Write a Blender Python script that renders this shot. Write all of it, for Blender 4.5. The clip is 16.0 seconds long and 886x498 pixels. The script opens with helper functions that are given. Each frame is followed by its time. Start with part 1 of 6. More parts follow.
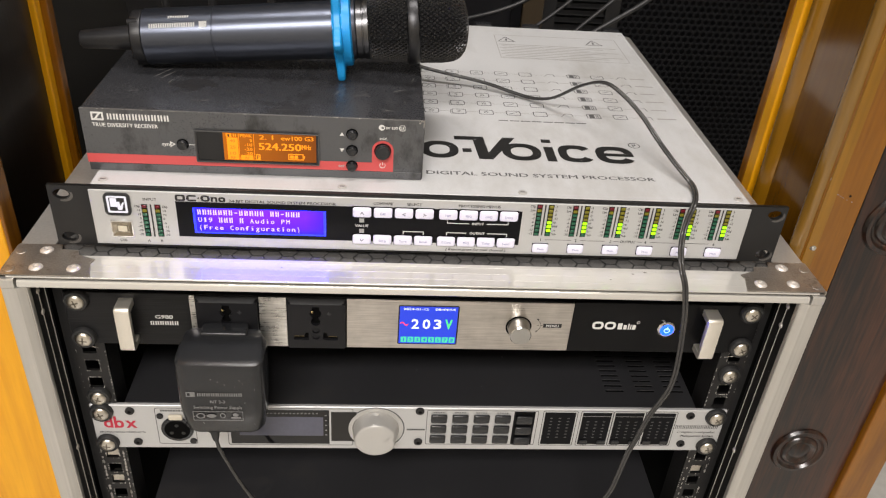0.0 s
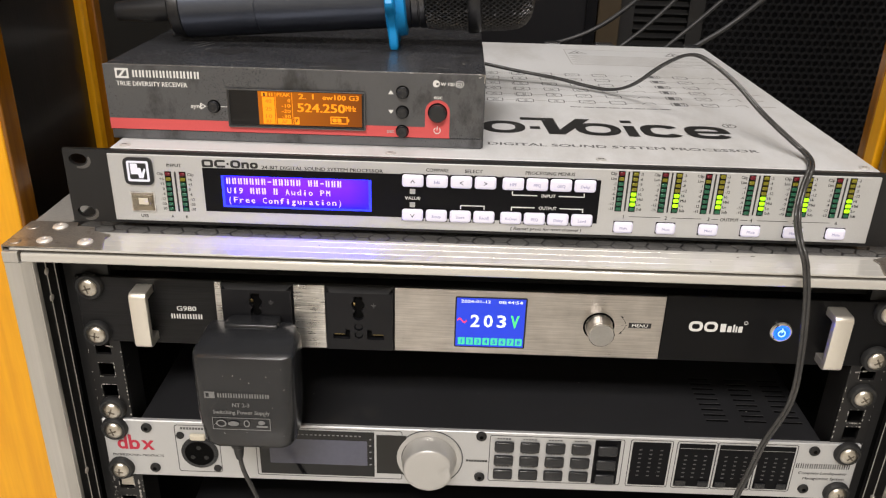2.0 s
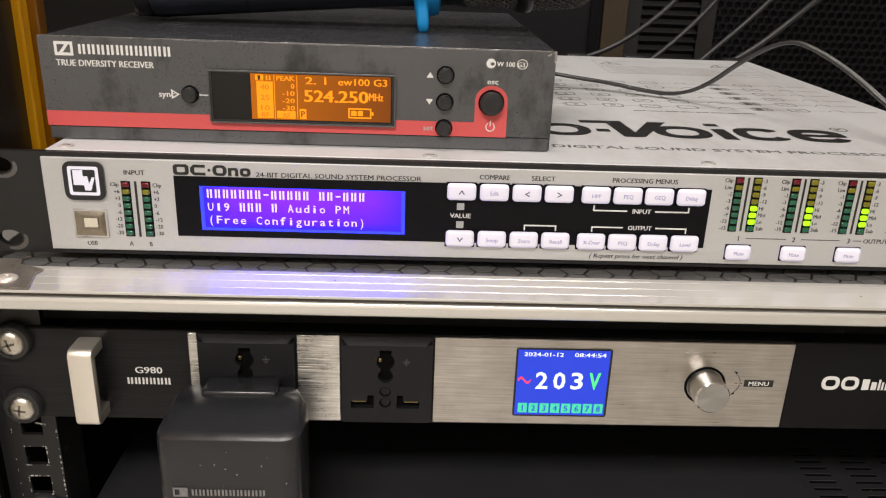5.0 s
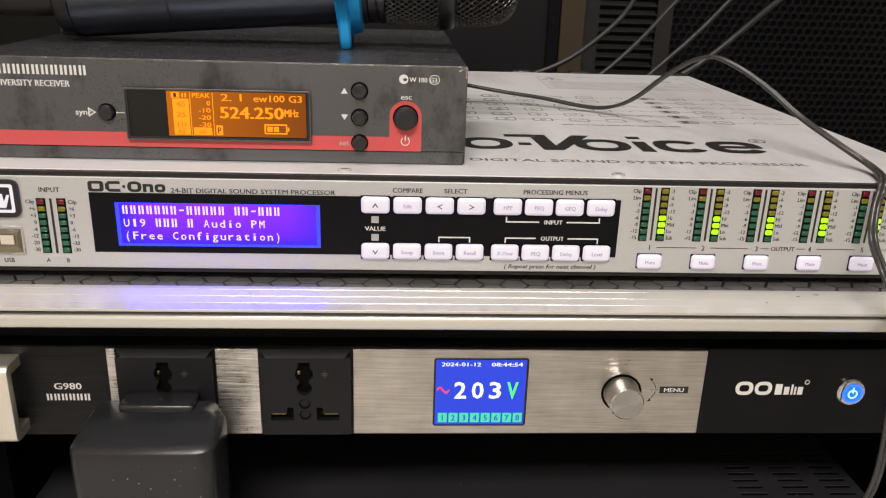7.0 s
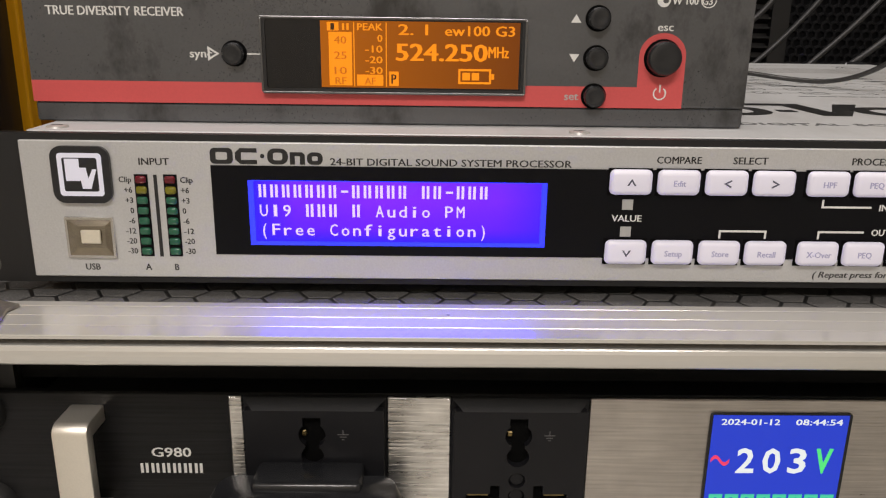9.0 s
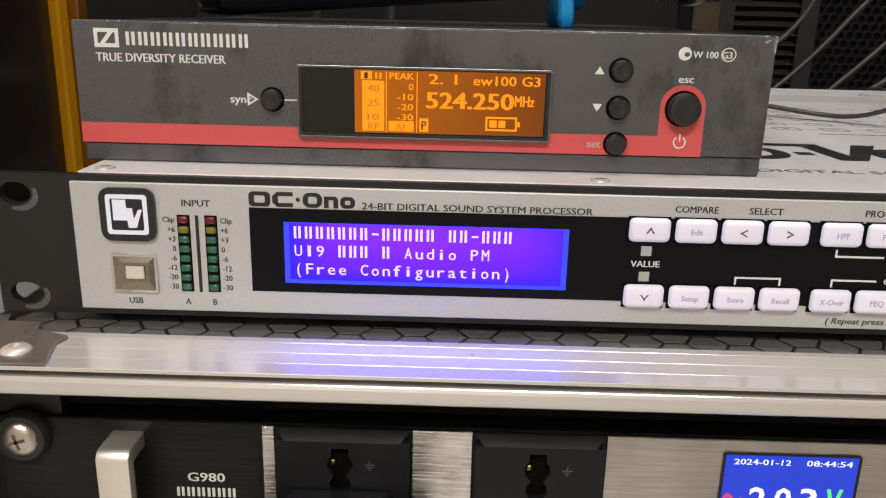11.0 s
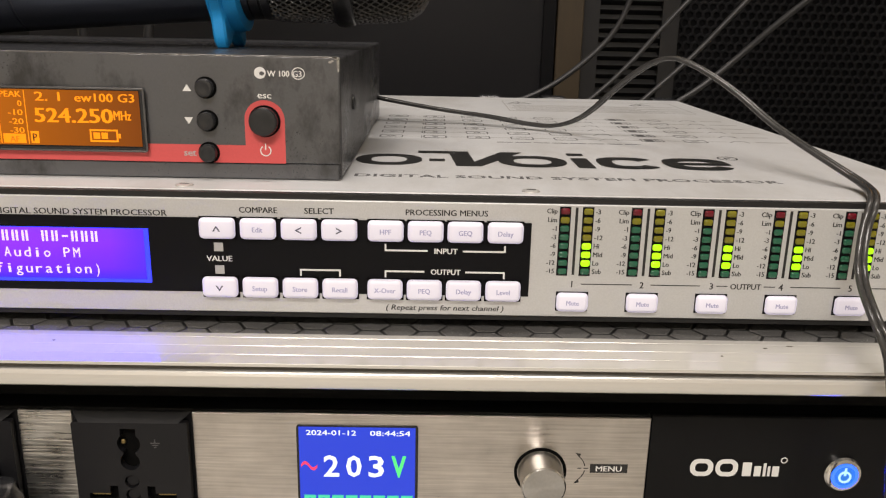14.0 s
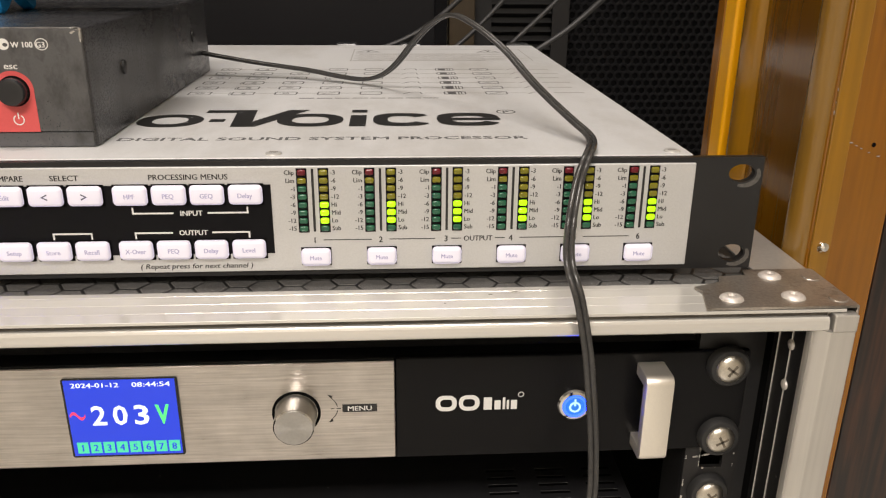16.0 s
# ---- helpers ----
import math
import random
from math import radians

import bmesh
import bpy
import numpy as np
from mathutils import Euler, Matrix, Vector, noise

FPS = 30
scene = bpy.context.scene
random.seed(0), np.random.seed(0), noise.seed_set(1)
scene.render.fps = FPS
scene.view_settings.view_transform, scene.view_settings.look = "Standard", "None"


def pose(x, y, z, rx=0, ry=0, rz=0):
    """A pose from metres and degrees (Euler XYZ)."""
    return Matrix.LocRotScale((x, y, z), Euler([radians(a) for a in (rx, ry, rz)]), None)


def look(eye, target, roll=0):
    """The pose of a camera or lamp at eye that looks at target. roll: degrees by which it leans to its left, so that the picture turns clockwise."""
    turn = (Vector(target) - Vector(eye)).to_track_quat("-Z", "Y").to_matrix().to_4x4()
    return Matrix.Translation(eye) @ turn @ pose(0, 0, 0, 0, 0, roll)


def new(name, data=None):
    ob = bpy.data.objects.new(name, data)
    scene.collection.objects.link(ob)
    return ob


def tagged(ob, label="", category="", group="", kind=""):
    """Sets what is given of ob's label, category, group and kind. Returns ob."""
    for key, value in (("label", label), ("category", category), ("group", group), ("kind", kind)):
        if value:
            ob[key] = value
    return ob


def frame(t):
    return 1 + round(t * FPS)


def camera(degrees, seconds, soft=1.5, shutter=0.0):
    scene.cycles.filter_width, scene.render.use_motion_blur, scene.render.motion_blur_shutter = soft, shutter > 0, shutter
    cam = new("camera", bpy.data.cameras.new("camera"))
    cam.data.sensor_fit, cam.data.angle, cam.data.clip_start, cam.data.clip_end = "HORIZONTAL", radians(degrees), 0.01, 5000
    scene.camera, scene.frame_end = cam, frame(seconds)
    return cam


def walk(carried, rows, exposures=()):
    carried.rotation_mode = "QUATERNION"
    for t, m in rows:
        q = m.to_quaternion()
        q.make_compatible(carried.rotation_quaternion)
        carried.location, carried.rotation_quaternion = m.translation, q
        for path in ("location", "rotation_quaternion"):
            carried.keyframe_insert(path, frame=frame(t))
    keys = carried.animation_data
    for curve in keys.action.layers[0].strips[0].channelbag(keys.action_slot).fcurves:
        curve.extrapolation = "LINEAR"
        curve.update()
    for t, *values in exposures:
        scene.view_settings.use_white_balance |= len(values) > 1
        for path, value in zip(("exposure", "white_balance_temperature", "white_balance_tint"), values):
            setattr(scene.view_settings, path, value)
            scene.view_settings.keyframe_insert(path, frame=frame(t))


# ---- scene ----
cam = camera(57.9, 16.0, soft=1.2)
PATH = [
    (0, (-0.034, -0.453, 1.103), (0.129, 1.221, 0.019), 4.5),
    (0.5, (-0.028, -0.459, 1.099), (0.097, 1.237, 0.046), 4.0),
    (1, (-0.016, -0.457, 1.089), (0.063, 1.269, 0.082), 3.3),
    (1.5, (-0.014, -0.422, 1.045), (0.019, 1.344, 0.107), 2.4),
    (2, (-0.022, -0.425, 0.991), (-0.042, 1.392, 0.155), 1.6),
    (2.5, (-0.031, -0.436, 0.99), (-0.072, 1.41, 0.222), 1.3),
    (3, (-0.036, -0.384, 0.968), (-0.056, 1.476, 0.233), 1.6),
    (3.5, (-0.045, -0.354, 0.958), (-0.031, 1.512, 0.238), 1.8),
    (4, (-0.064, -0.325, 0.938), (-0.012, 1.542, 0.223), 2.0),
    (6.5, (-0.063, -0.32, 0.932), (0.027, 1.558, 0.25), 2.1),
    (7, (-0.035, -0.328, 0.934), (0.078, 1.554, 0.267), 1.8),
    (7.5, (-0.055, -0.319, 0.919), (0.048, 1.569, 0.268), 1.3),
    (8, (-0.086, -0.283, 0.899), (-0.018, 1.62, 0.287), 0.8),
    (8.5, (-0.105, -0.236, 0.89), (-0.059, 1.669, 0.283), 0.7),
    (9, (-0.101, -0.224, 0.884), (-0.07, 1.692, 0.311), 0.8),
    (11.5, (-0.103, -0.233, 0.9), (-0.127, 1.685, 0.33), 1.4),
    (12, (-0.083, -0.235, 0.898), (-0.098, 1.684, 0.337), 1.5),
    (12.5, (-0.062, -0.239, 0.899), (-0.066, 1.687, 0.363), 1.5),
    (13, (-0.034, -0.247, 0.905), (-0.024, 1.675, 0.351), 1.5),
    (13.5, (0.001, -0.255, 0.903), (0.023, 1.668, 0.355), 1.3),
    (14, (0.027, -0.262, 0.906), (0.056, 1.662, 0.358), 1.2),
    (14.5, (0.056, -0.27, 0.911), (0.105, 1.654, 0.369), 1.0),
    (15, (0.076, -0.274, 0.911), (0.157, 1.646, 0.357), 1.0),
    (15.5, (0.093, -0.277, 0.915), (0.196, 1.633, 0.329), 0.9),
    (16, (0.104, -0.28, 0.92), (0.228, 1.59, 0.221), 0.5),
]
walk(cam, [(t, look(eye, target, roll)) for t, eye, target, roll in PATH],
     exposures=[(0, 0.0, 6500, 11), (2.5, 0.0, 6500, 11), (3.5, -0.08, 6550, 11.5), (7, -0.13, 6620, 12), (8, -0.12, 6600, 12), (9, -0.54, 6620, 12), (11.5, -0.28, 6600, 12),
                (12.5, -0.52, 6650, 12), (13.5, -0.29, 6750, 12), (14.5, -0.12, 6850, 12), (15, -0.09, 6900, 12), (16, -0.03, 6900, 12)])

# ---- light and exposure ----
world = bpy.data.worlds.new("world")
scene.world = world
world.use_nodes = True
world.node_tree.nodes["Background"].inputs[0].default_value = (0.9, 0.93, 1.0, 1)
world.node_tree.nodes["Background"].inputs[1].default_value = 0.05
scene.view_settings.exposure = 0.0


def area(name, eye, target, sx, sy, watts, colour):
    data = bpy.data.lights.new(name, "AREA")
    data.shape, data.size, data.size_y, data.energy, data.color = "RECTANGLE", sx, sy, watts, colour
    ob = new(name, data)
    ob.matrix_world = look(eye, target)
    return ob


# ceiling panel over the rack, and a second one over the free floor in front of it
area("ceiling_lamp_light", (0.05, 0.02, 2.62), (0.05, 0.02, 0), 1.0, 0.22, 20, (1.0, 0.95, 0.91))
area("ceiling_lamp_light", (-0.35, -1.75, 2.62), (-0.35, -1.75, 0), 1.2, 0.6, 82, (1.0, 0.95, 0.91))

# ---- materials ----


def material(name):
    m = bpy.data.materials.new(name)
    m.use_nodes = True
    return m, m.node_tree.nodes, m.node_tree.links, m.node_tree.nodes["Principled BSDF"]


def surface(name, colour, rough=0.5, metal=0.0, grain=900.0, blotch=25.0, vary=0.10, bump=0.05, stretch=(1, 1, 1), coat=0.0,
            rough_vary=0.08, spec=0.5, depth=0.0005):
    """Base colour that varies at two scales, with varied gloss and fine relief. stretch: how the grain is squeezed along x, y, z."""
    m, n, l, b = material(name)
    pos = n.new("ShaderNodeTexCoord")
    mp = n.new("ShaderNodeMapping")
    mp.inputs["Scale"].default_value = stretch
    l.new(pos.outputs["Object"], mp.inputs["Vector"])
    fine, big = n.new("ShaderNodeTexNoise"), n.new("ShaderNodeTexNoise")
    fine.inputs["Scale"].default_value, fine.inputs["Detail"].default_value = grain, 3
    big.inputs["Scale"].default_value, big.inputs["Detail"].default_value = blotch, 4
    l.new(mp.outputs[0], fine.inputs["Vector"])
    l.new(pos.outputs["Object"], big.inputs["Vector"])
    mixer = n.new("ShaderNodeMix")
    mixer.data_type = "FLOAT"
    mixer.inputs[0].default_value = 0.5
    l.new(fine.outputs["Fac"], mixer.inputs[2])
    l.new(big.outputs["Fac"], mixer.inputs[3])
    ramp = n.new("ShaderNodeValToRGB")
    ramp.color_ramp.elements[0].position, ramp.color_ramp.elements[1].position = 0.30, 0.70
    ramp.color_ramp.elements[0].color = (*[c * (1 - vary) for c in colour], 1)
    ramp.color_ramp.elements[1].color = (*[min(1, c * (1 + vary)) for c in colour], 1)
    l.new(mixer.outputs[0], ramp.inputs[0])
    l.new(ramp.outputs[0], b.inputs["Base Color"])
    rg = n.new("ShaderNodeMapRange")
    rg.inputs["To Min"].default_value, rg.inputs["To Max"].default_value = max(0.02, rough - rough_vary), min(1, rough + rough_vary)
    l.new(mixer.outputs[0], rg.inputs["Value"])
    l.new(rg.outputs[0], b.inputs["Roughness"])
    if bump:
        bp = n.new("ShaderNodeBump")
        bp.inputs["Strength"].default_value, bp.inputs["Distance"].default_value = bump, depth
        l.new(fine.outputs["Fac"], bp.inputs["Height"])
        l.new(bp.outputs[0], b.inputs["Normal"])
    b.inputs["Metallic"].default_value = metal
    b.inputs["Specular IOR Level"].default_value = spec
    b.inputs["Coat Weight"].default_value = coat
    b.inputs["Coat Roughness"].default_value = 0.08
    return m


def worn(m, colour, scale=60.0, level=0.66, rough=0.35, metal=1.0, scratch=(1, 1, 1), soft=0.05):
    """Lays patches of bare or dirty surface over a material, by a noise of its own shape."""
    n, l = m.node_tree.nodes, m.node_tree.links
    b, out = n["Principled BSDF"], n["Material Output"]
    pos, mp, noise_tex, ramp = n.new("ShaderNodeTexCoord"), n.new("ShaderNodeMapping"), n.new("ShaderNodeTexNoise"), n.new("ShaderNodeValToRGB")
    mp.inputs["Scale"].default_value = scratch
    noise_tex.inputs["Scale"].default_value, noise_tex.inputs["Detail"].default_value, noise_tex.inputs["Roughness"].default_value = scale, 6, 0.7
    ramp.color_ramp.elements[0].position, ramp.color_ramp.elements[1].position = level, level + soft
    l.new(pos.outputs["Object"], mp.inputs[0])
    l.new(mp.outputs[0], noise_tex.inputs["Vector"])
    l.new(noise_tex.outputs["Fac"], ramp.inputs[0])
    bare = n.new("ShaderNodeBsdfPrincipled")
    bare.inputs["Base Color"].default_value, bare.inputs["Roughness"].default_value, bare.inputs["Metallic"].default_value = (*colour, 1), rough, metal
    mx = n.new("ShaderNodeMixShader")
    l.new(ramp.outputs[0], mx.inputs[0])
    l.new(out.inputs[0].links[0].from_socket, mx.inputs[1])
    l.new(bare.outputs[0], mx.inputs[2])
    l.new(mx.outputs[0], out.inputs[0])
    return m


def glow(name, colour, strength, rough=0.3):
    m, n, l, b = material(name)
    b.inputs["Base Color"].default_value = (*[c * 0.4 for c in colour], 1)
    b.inputs["Roughness"].default_value = rough
    b.inputs["Emission Color"].default_value, b.inputs["Emission Strength"].default_value = (*colour, 1), strength
    return m


def backlit(name, dim, bright, strength, direction):
    """A lit display whose lamp sits at one side: the glow falls off along a direction in the display's own box."""
    m, n, l, b = material(name)
    pos, sep, ramp = n.new("ShaderNodeTexCoord"), n.new("ShaderNodeSeparateXYZ"), n.new("ShaderNodeValToRGB")
    l.new(pos.outputs["Generated"], sep.inputs[0])
    l.new(sep.outputs[direction], ramp.inputs[0])
    ramp.color_ramp.elements[0].color, ramp.color_ramp.elements[1].color = (*dim, 1), (*bright, 1)
    l.new(ramp.outputs[0], b.inputs["Emission Color"])
    b.inputs["Emission Strength"].default_value = strength
    b.inputs["Base Color"].default_value = (0.01, 0.01, 0.01, 1)
    b.inputs["Roughness"].default_value = 0.15
    b.inputs["Specular IOR Level"].default_value = 0.12
    return m


def wood(name, dark, light, rough=0.25, coat=0.6, rings=9.0, lo=0.32, hi=0.68):
    m, n, l, b = material(name)
    pos, mp, wave, fine, ramp = (n.new("ShaderNode" + k) for k in ("TexCoord", "Mapping", "TexNoise", "TexNoise", "ValToRGB"))
    mp.inputs["Scale"].default_value = (1, 1, 0.06)
    l.new(pos.outputs["Object"], mp.inputs[0])
    wave.inputs["Scale"].default_value, wave.inputs["Detail"].default_value, wave.inputs["Distortion"].default_value = rings * 4, 5, 1.2
    fine.inputs["Scale"].default_value, fine.inputs["Detail"].default_value = 420, 3
    l.new(mp.outputs[0], wave.inputs["Vector"])
    l.new(mp.outputs[0], fine.inputs["Vector"])
    mx = n.new("ShaderNodeMix")
    mx.data_type = "FLOAT"
    mx.inputs[0].default_value = 0.3
    l.new(wave.outputs["Fac"], mx.inputs[2])
    l.new(fine.outputs["Fac"], mx.inputs[3])
    ramp.color_ramp.elements[0].position, ramp.color_ramp.elements[1].position = lo, hi
    ramp.color_ramp.elements[0].color, ramp.color_ramp.elements[1].color = (*dark, 1), (*light, 1)
    l.new(mx.outputs[0], ramp.inputs[0])
    l.new(ramp.outputs[0], b.inputs["Base Color"])
    b.inputs["Roughness"].default_value = rough
    b.inputs["Coat Weight"].default_value, b.inputs["Coat Roughness"].default_value = coat, 0.12
    bp = n.new("ShaderNodeBump")
    bp.inputs["Strength"].default_value, bp.inputs["Distance"].default_value = 0.12, 0.0006
    l.new(fine.outputs["Fac"], bp.inputs["Height"])
    l.new(bp.outputs[0], b.inputs["Normal"])
    return m


SILVER = surface("satin_silver_paint", (0.545, 0.548, 0.548), 0.42, 0.35, grain=1700, blotch=9, vary=0.10, bump=0.14)
LID = worn(worn(surface("satin_grey_lid_paint", (0.575, 0.580, 0.585), 0.46, 0.15, grain=1800, blotch=14, vary=0.09, bump=0.12), (0.40, 0.39, 0.37), 11, 0.50, 0.5, 0.1, (1.0, 0.45, 1), 0.30), (0.34, 0.33, 0.31), 38, 0.70, 0.6, 0.0)
EXTRUSION = worn(surface("mill_finish_aluminium", (0.68, 0.665, 0.625), 0.215, 0.5, grain=500, blotch=14, vary=0.03, bump=0.0, stretch=(0.03, 1, 1), rough_vary=0.02), (0.40, 0.37, 0.32), 70, 0.765, 0.5, 0.6)
# drawn metal: its fine lines run along x, so it spreads reflections across them
drawn = EXTRUSION.node_tree.nodes.new("ShaderNodeTangent")
drawn.direction_type, drawn.axis = "RADIAL", "X"
EXTRUSION.node_tree.links.new(drawn.outputs[0], EXTRUSION.node_tree.nodes["Principled BSDF"].inputs["Tangent"])
EXTRUSION.node_tree.nodes["Principled BSDF"].inputs["Anisotropic"].default_value = 0.6
EXTRUSION_UP = worn(surface("upright_mill_aluminium", (0.60, 0.58, 0.545), 0.36, 0.75, grain=500, blotch=20, vary=0.10, bump=0.02, stretch=(1, 1, 0.03), rough_vary=0.05), (0.36, 0.33, 0.28), 60, 0.73, 0.5, 0.6)
BRUSHED = surface("brushed_aluminium", (0.525, 0.492, 0.458), 0.32, 1.0, grain=1300, blotch=60, vary=0.28, bump=0.5, stretch=(0.03, 1, 1), rough_vary=0.15)
BRUSHED_COARSE = surface("coarse_brushed_aluminium", (0.72, 0.69, 0.66), 0.30, 1.0, grain=1300, blotch=90, vary=0.42, bump=0.7, stretch=(0.035, 1, 1), rough_vary=0.2)
for brushed in (BRUSHED, BRUSHED_COARSE):
    drawn = brushed.node_tree.nodes.new("ShaderNodeTangent")
    drawn.direction_type, drawn.axis = "RADIAL", "X"
    brushed.node_tree.links.new(drawn.outputs[0], brushed.node_tree.nodes["Principled BSDF"].inputs["Tangent"])
    brushed.node_tree.nodes["Principled BSDF"].inputs["Anisotropic"].default_value = 0.6
BLACK_BRUSHED = surface("black_brushed_aluminium", (0.0105, 0.0105, 0.0113), 0.42, 0.2, grain=1300, blotch=8, vary=0.7, bump=0.30, stretch=(0.025, 1, 1), spec=0.3)
BLACK_SATIN = surface("satin_black_acrylic", (0.0042, 0.0042, 0.0047), 0.30, 0.0, grain=1800, blotch=9, vary=0.2, bump=0.02, spec=0.16)
RAIL_PAINT = worn(surface("chipped_black_rail_paint", (0.013, 0.0125, 0.0125), 0.36, 0.0, grain=2200, blotch=30, vary=0.25, bump=0.12, spec=0.35), (0.50, 0.48, 0.45), 130, 0.69, 0.45, 0.5)
BLACK_PAINT = worn(surface("black_powder_coat", (0.013, 0.013, 0.0135), 0.42, 0.0, grain=2200, blotch=30, vary=0.25, bump=0.12, spec=0.4), (0.07, 0.068, 0.065), 70, 0.735, 0.45, 0.6)
BLACK_PLASTIC = worn(surface("black_moulded_plastic", (0.0170, 0.0177, 0.0197), 0.22, 0.0, grain=2500, blotch=40, vary=0.25, bump=0.10, spec=0.5), (0.030, 0.031, 0.033), 55, 0.68, 0.5, 0.0)
SOCKET_PLASTIC = surface("black_socket_plastic", (0.0115, 0.0115, 0.0130), 0.36, 0.0, grain=2500, vary=0.2, bump=0.08, spec=0.2)
BLACK_GLOSS = surface("black_display_window", (0.005, 0.005, 0.006), 0.07, 0.0, grain=300, vary=0.2, bump=0.0, rough_vary=0.03, spec=0.5)
INSET = surface("dark_grey_inset", (0.024, 0.023, 0.021), 0.5, 0.0, grain=2000, vary=0.15, bump=0.05, spec=0.3)
BEZEL = surface("black_printed_bezel", (0.0045, 0.0045, 0.0055), 0.45, 0.0, grain=2000, vary=0.2, bump=0.03, spec=0.12)
CHASSIS = worn(surface("black_chassis_paint", (0.025, 0.025, 0.027), 0.32, 0.0, grain=1600, blotch=14, vary=0.2, bump=0.06, spec=0.5, rough_vary=0.05), (0.036, 0.034, 0.033), 16, 0.58, 0.5, 0.0, (1, 1, 1), 0.2)
DARK_HOLE = surface("unlit_black", (0.003, 0.003, 0.003), 0.8, 0.0, vary=0.2, bump=0.0, spec=0.05)
CASE_INSIDE = surface("black_case_lining", (0.006, 0.006, 0.006), 0.75, 0.0, grain=500, vary=0.3, bump=0.3, spec=0.12)
RECEIVER = worn(worn(surface("dark_grey_painted_steel", (0.086, 0.088, 0.094), 0.29, 0.35, grain=1500, blotch=9, vary=0.14, bump=0.012, spec=1.0, rough_vary=0.08), (0.115, 0.115, 0.119), 17, 0.50, 0.42, 0.3, (0.6, 1, 1), 0.16), (0.030, 0.029, 0.029), 34, 0.535, 0.4, 0.1, (1, 1, 0.6), 0.14)
RECEIVER_COVER = worn(worn(surface("charcoal_painted_cover", (0.048, 0.049, 0.054), 0.27, 0.3, grain=1500, blotch=9, vary=0.2, bump=0.012, spec=0.8, rough_vary=0.08), (0.080, 0.080, 0.084), 14, 0.53, 0.40, 0.3, (1, 0.4, 1), 0.16), (0.020, 0.019, 0.019), 30, 0.54, 0.4, 0.1, (1, 1, 0.6), 0.14)
CHIP = surface("bare_chipped_steel", (0.52, 0.50, 0.47), 0.45, 0.4, grain=900, blotch=200, vary=0.4, bump=0.1)
SCRATCH = surface("pale_scratch", (0.15, 0.145, 0.14), 0.5, 0.3, grain=900, blotch=120, vary=0.5, bump=0.1)
RECEIVER_EDGE = worn(surface("worn_steel_edge", (0.13, 0.125, 0.12), 0.40, 0.5, grain=900, blotch=60, vary=0.4, bump=0.2), (0.34, 0.33, 0.31), 90, 0.56, 0.35, 0.7, (1, 1, 1), 0.12)
RED_STRIPE = surface("coral_red_print", (0.60, 0.085, 0.085), 0.45, 0.0, grain=1500, vary=0.06, bump=0.02)
RUBBER = surface("black_rubber", (0.018, 0.018, 0.018), 0.55, 0.0, grain=1800, vary=0.2, bump=0.15)
CABLE = surface("black_cable_sheath", (0.040, 0.039, 0.038), 0.24, 0.0, grain=700, blotch=60, vary=0.3, bump=0.12)
GREY_CABLE = surface("dusty_grey_cable_sheath", (0.021, 0.021, 0.022), 0.45, 0.0, grain=700, blotch=40, vary=0.25, bump=0.1)
STEEL = surface("nickel_screw_steel", (0.64, 0.60, 0.53), 0.32, 1.0, grain=1600, blotch=200, vary=0.2, bump=0.1)
SLOT_STEEL = surface("shaded_screw_recess", (0.20, 0.175, 0.14), 0.45, 0.8, grain=900, vary=0.3, bump=0.1)
CHROME = surface("polished_steel", (0.75, 0.74, 0.73), 0.12, 1.0, grain=500, vary=0.05, bump=0.0)
KNOB_METAL = surface("satin_knob_aluminium", (0.66, 0.645, 0.62), 0.30, 1.0, grain=900, blotch=40, vary=0.08, bump=0.05)
KNOB_FACE = surface("spun_knob_face", (0.46, 0.45, 0.435), 0.34, 1.0, grain=900, blotch=40, vary=0.1, bump=0.05)
# spun face: its turning marks run round the knob's axis
for metal in (KNOB_METAL, KNOB_FACE):
    spun = metal.node_tree.nodes.new("ShaderNodeTangent")
    spun.direction_type, spun.axis = "RADIAL", "Y"
    metal.node_tree.links.new(spun.outputs[0], metal.node_tree.nodes["Principled BSDF"].inputs["Tangent"])
    metal.node_tree.nodes["Principled BSDF"].inputs["Anisotropic"].default_value = 0.75
KNOB_METAL.node_tree.nodes["Principled BSDF"].inputs["Anisotropic Rotation"].default_value = 0.25
HANDLE_METAL = surface("bead_blasted_aluminium", (0.90, 0.855, 0.77), 0.44, 0.88, grain=2000, blotch=40, vary=0.04, bump=0.04)
SILVER_PLASTIC = surface("silver_painted_plastic", (0.52, 0.51, 0.49), 0.36, 0.35, grain=1600, vary=0.05, bump=0.05)
BRACKET = worn(worn(surface("tarnished_steel_bracket", (0.38, 0.345, 0.305), 0.33, 0.8, grain=900, blotch=50, vary=0.30, bump=0.05), (0.13, 0.095, 0.065), 42, 0.56, 0.6, 0.3, (1, 1, 1), 0.12), (0.6, 0.55, 0.48), 240, 0.70, 0.4, 0.6)
RIVET = surface("dull_tinned_rivet", (0.62, 0.58, 0.54), 0.45, 0.5, grain=1200, blotch=180, vary=0.15, bump=0.1)
LAMINATE = worn(surface("charcoal_laminate", (0.085, 0.083, 0.080), 0.66, 0.0, grain=1400, blotch=30, vary=0.35, bump=0.5, spec=0.3), (0.22, 0.215, 0.21), 700, 0.63, 0.7, 0.0)
LAMINATE_JOINT = surface("black_laminate_joint", (0.007, 0.007, 0.007), 0.5, 0.0, grain=900, vary=0.2, bump=0.1)
# dark colour for the rail's nicks, and for shade painted into its groove
GROOVE_SHADE_NICK_DIRT = surface("grey_brown_groove_shade_and_nick_dirt", (0.075, 0.066, 0.055), 0.8, 0.0, grain=1400, blotch=40, vary=0.5, bump=0.4)
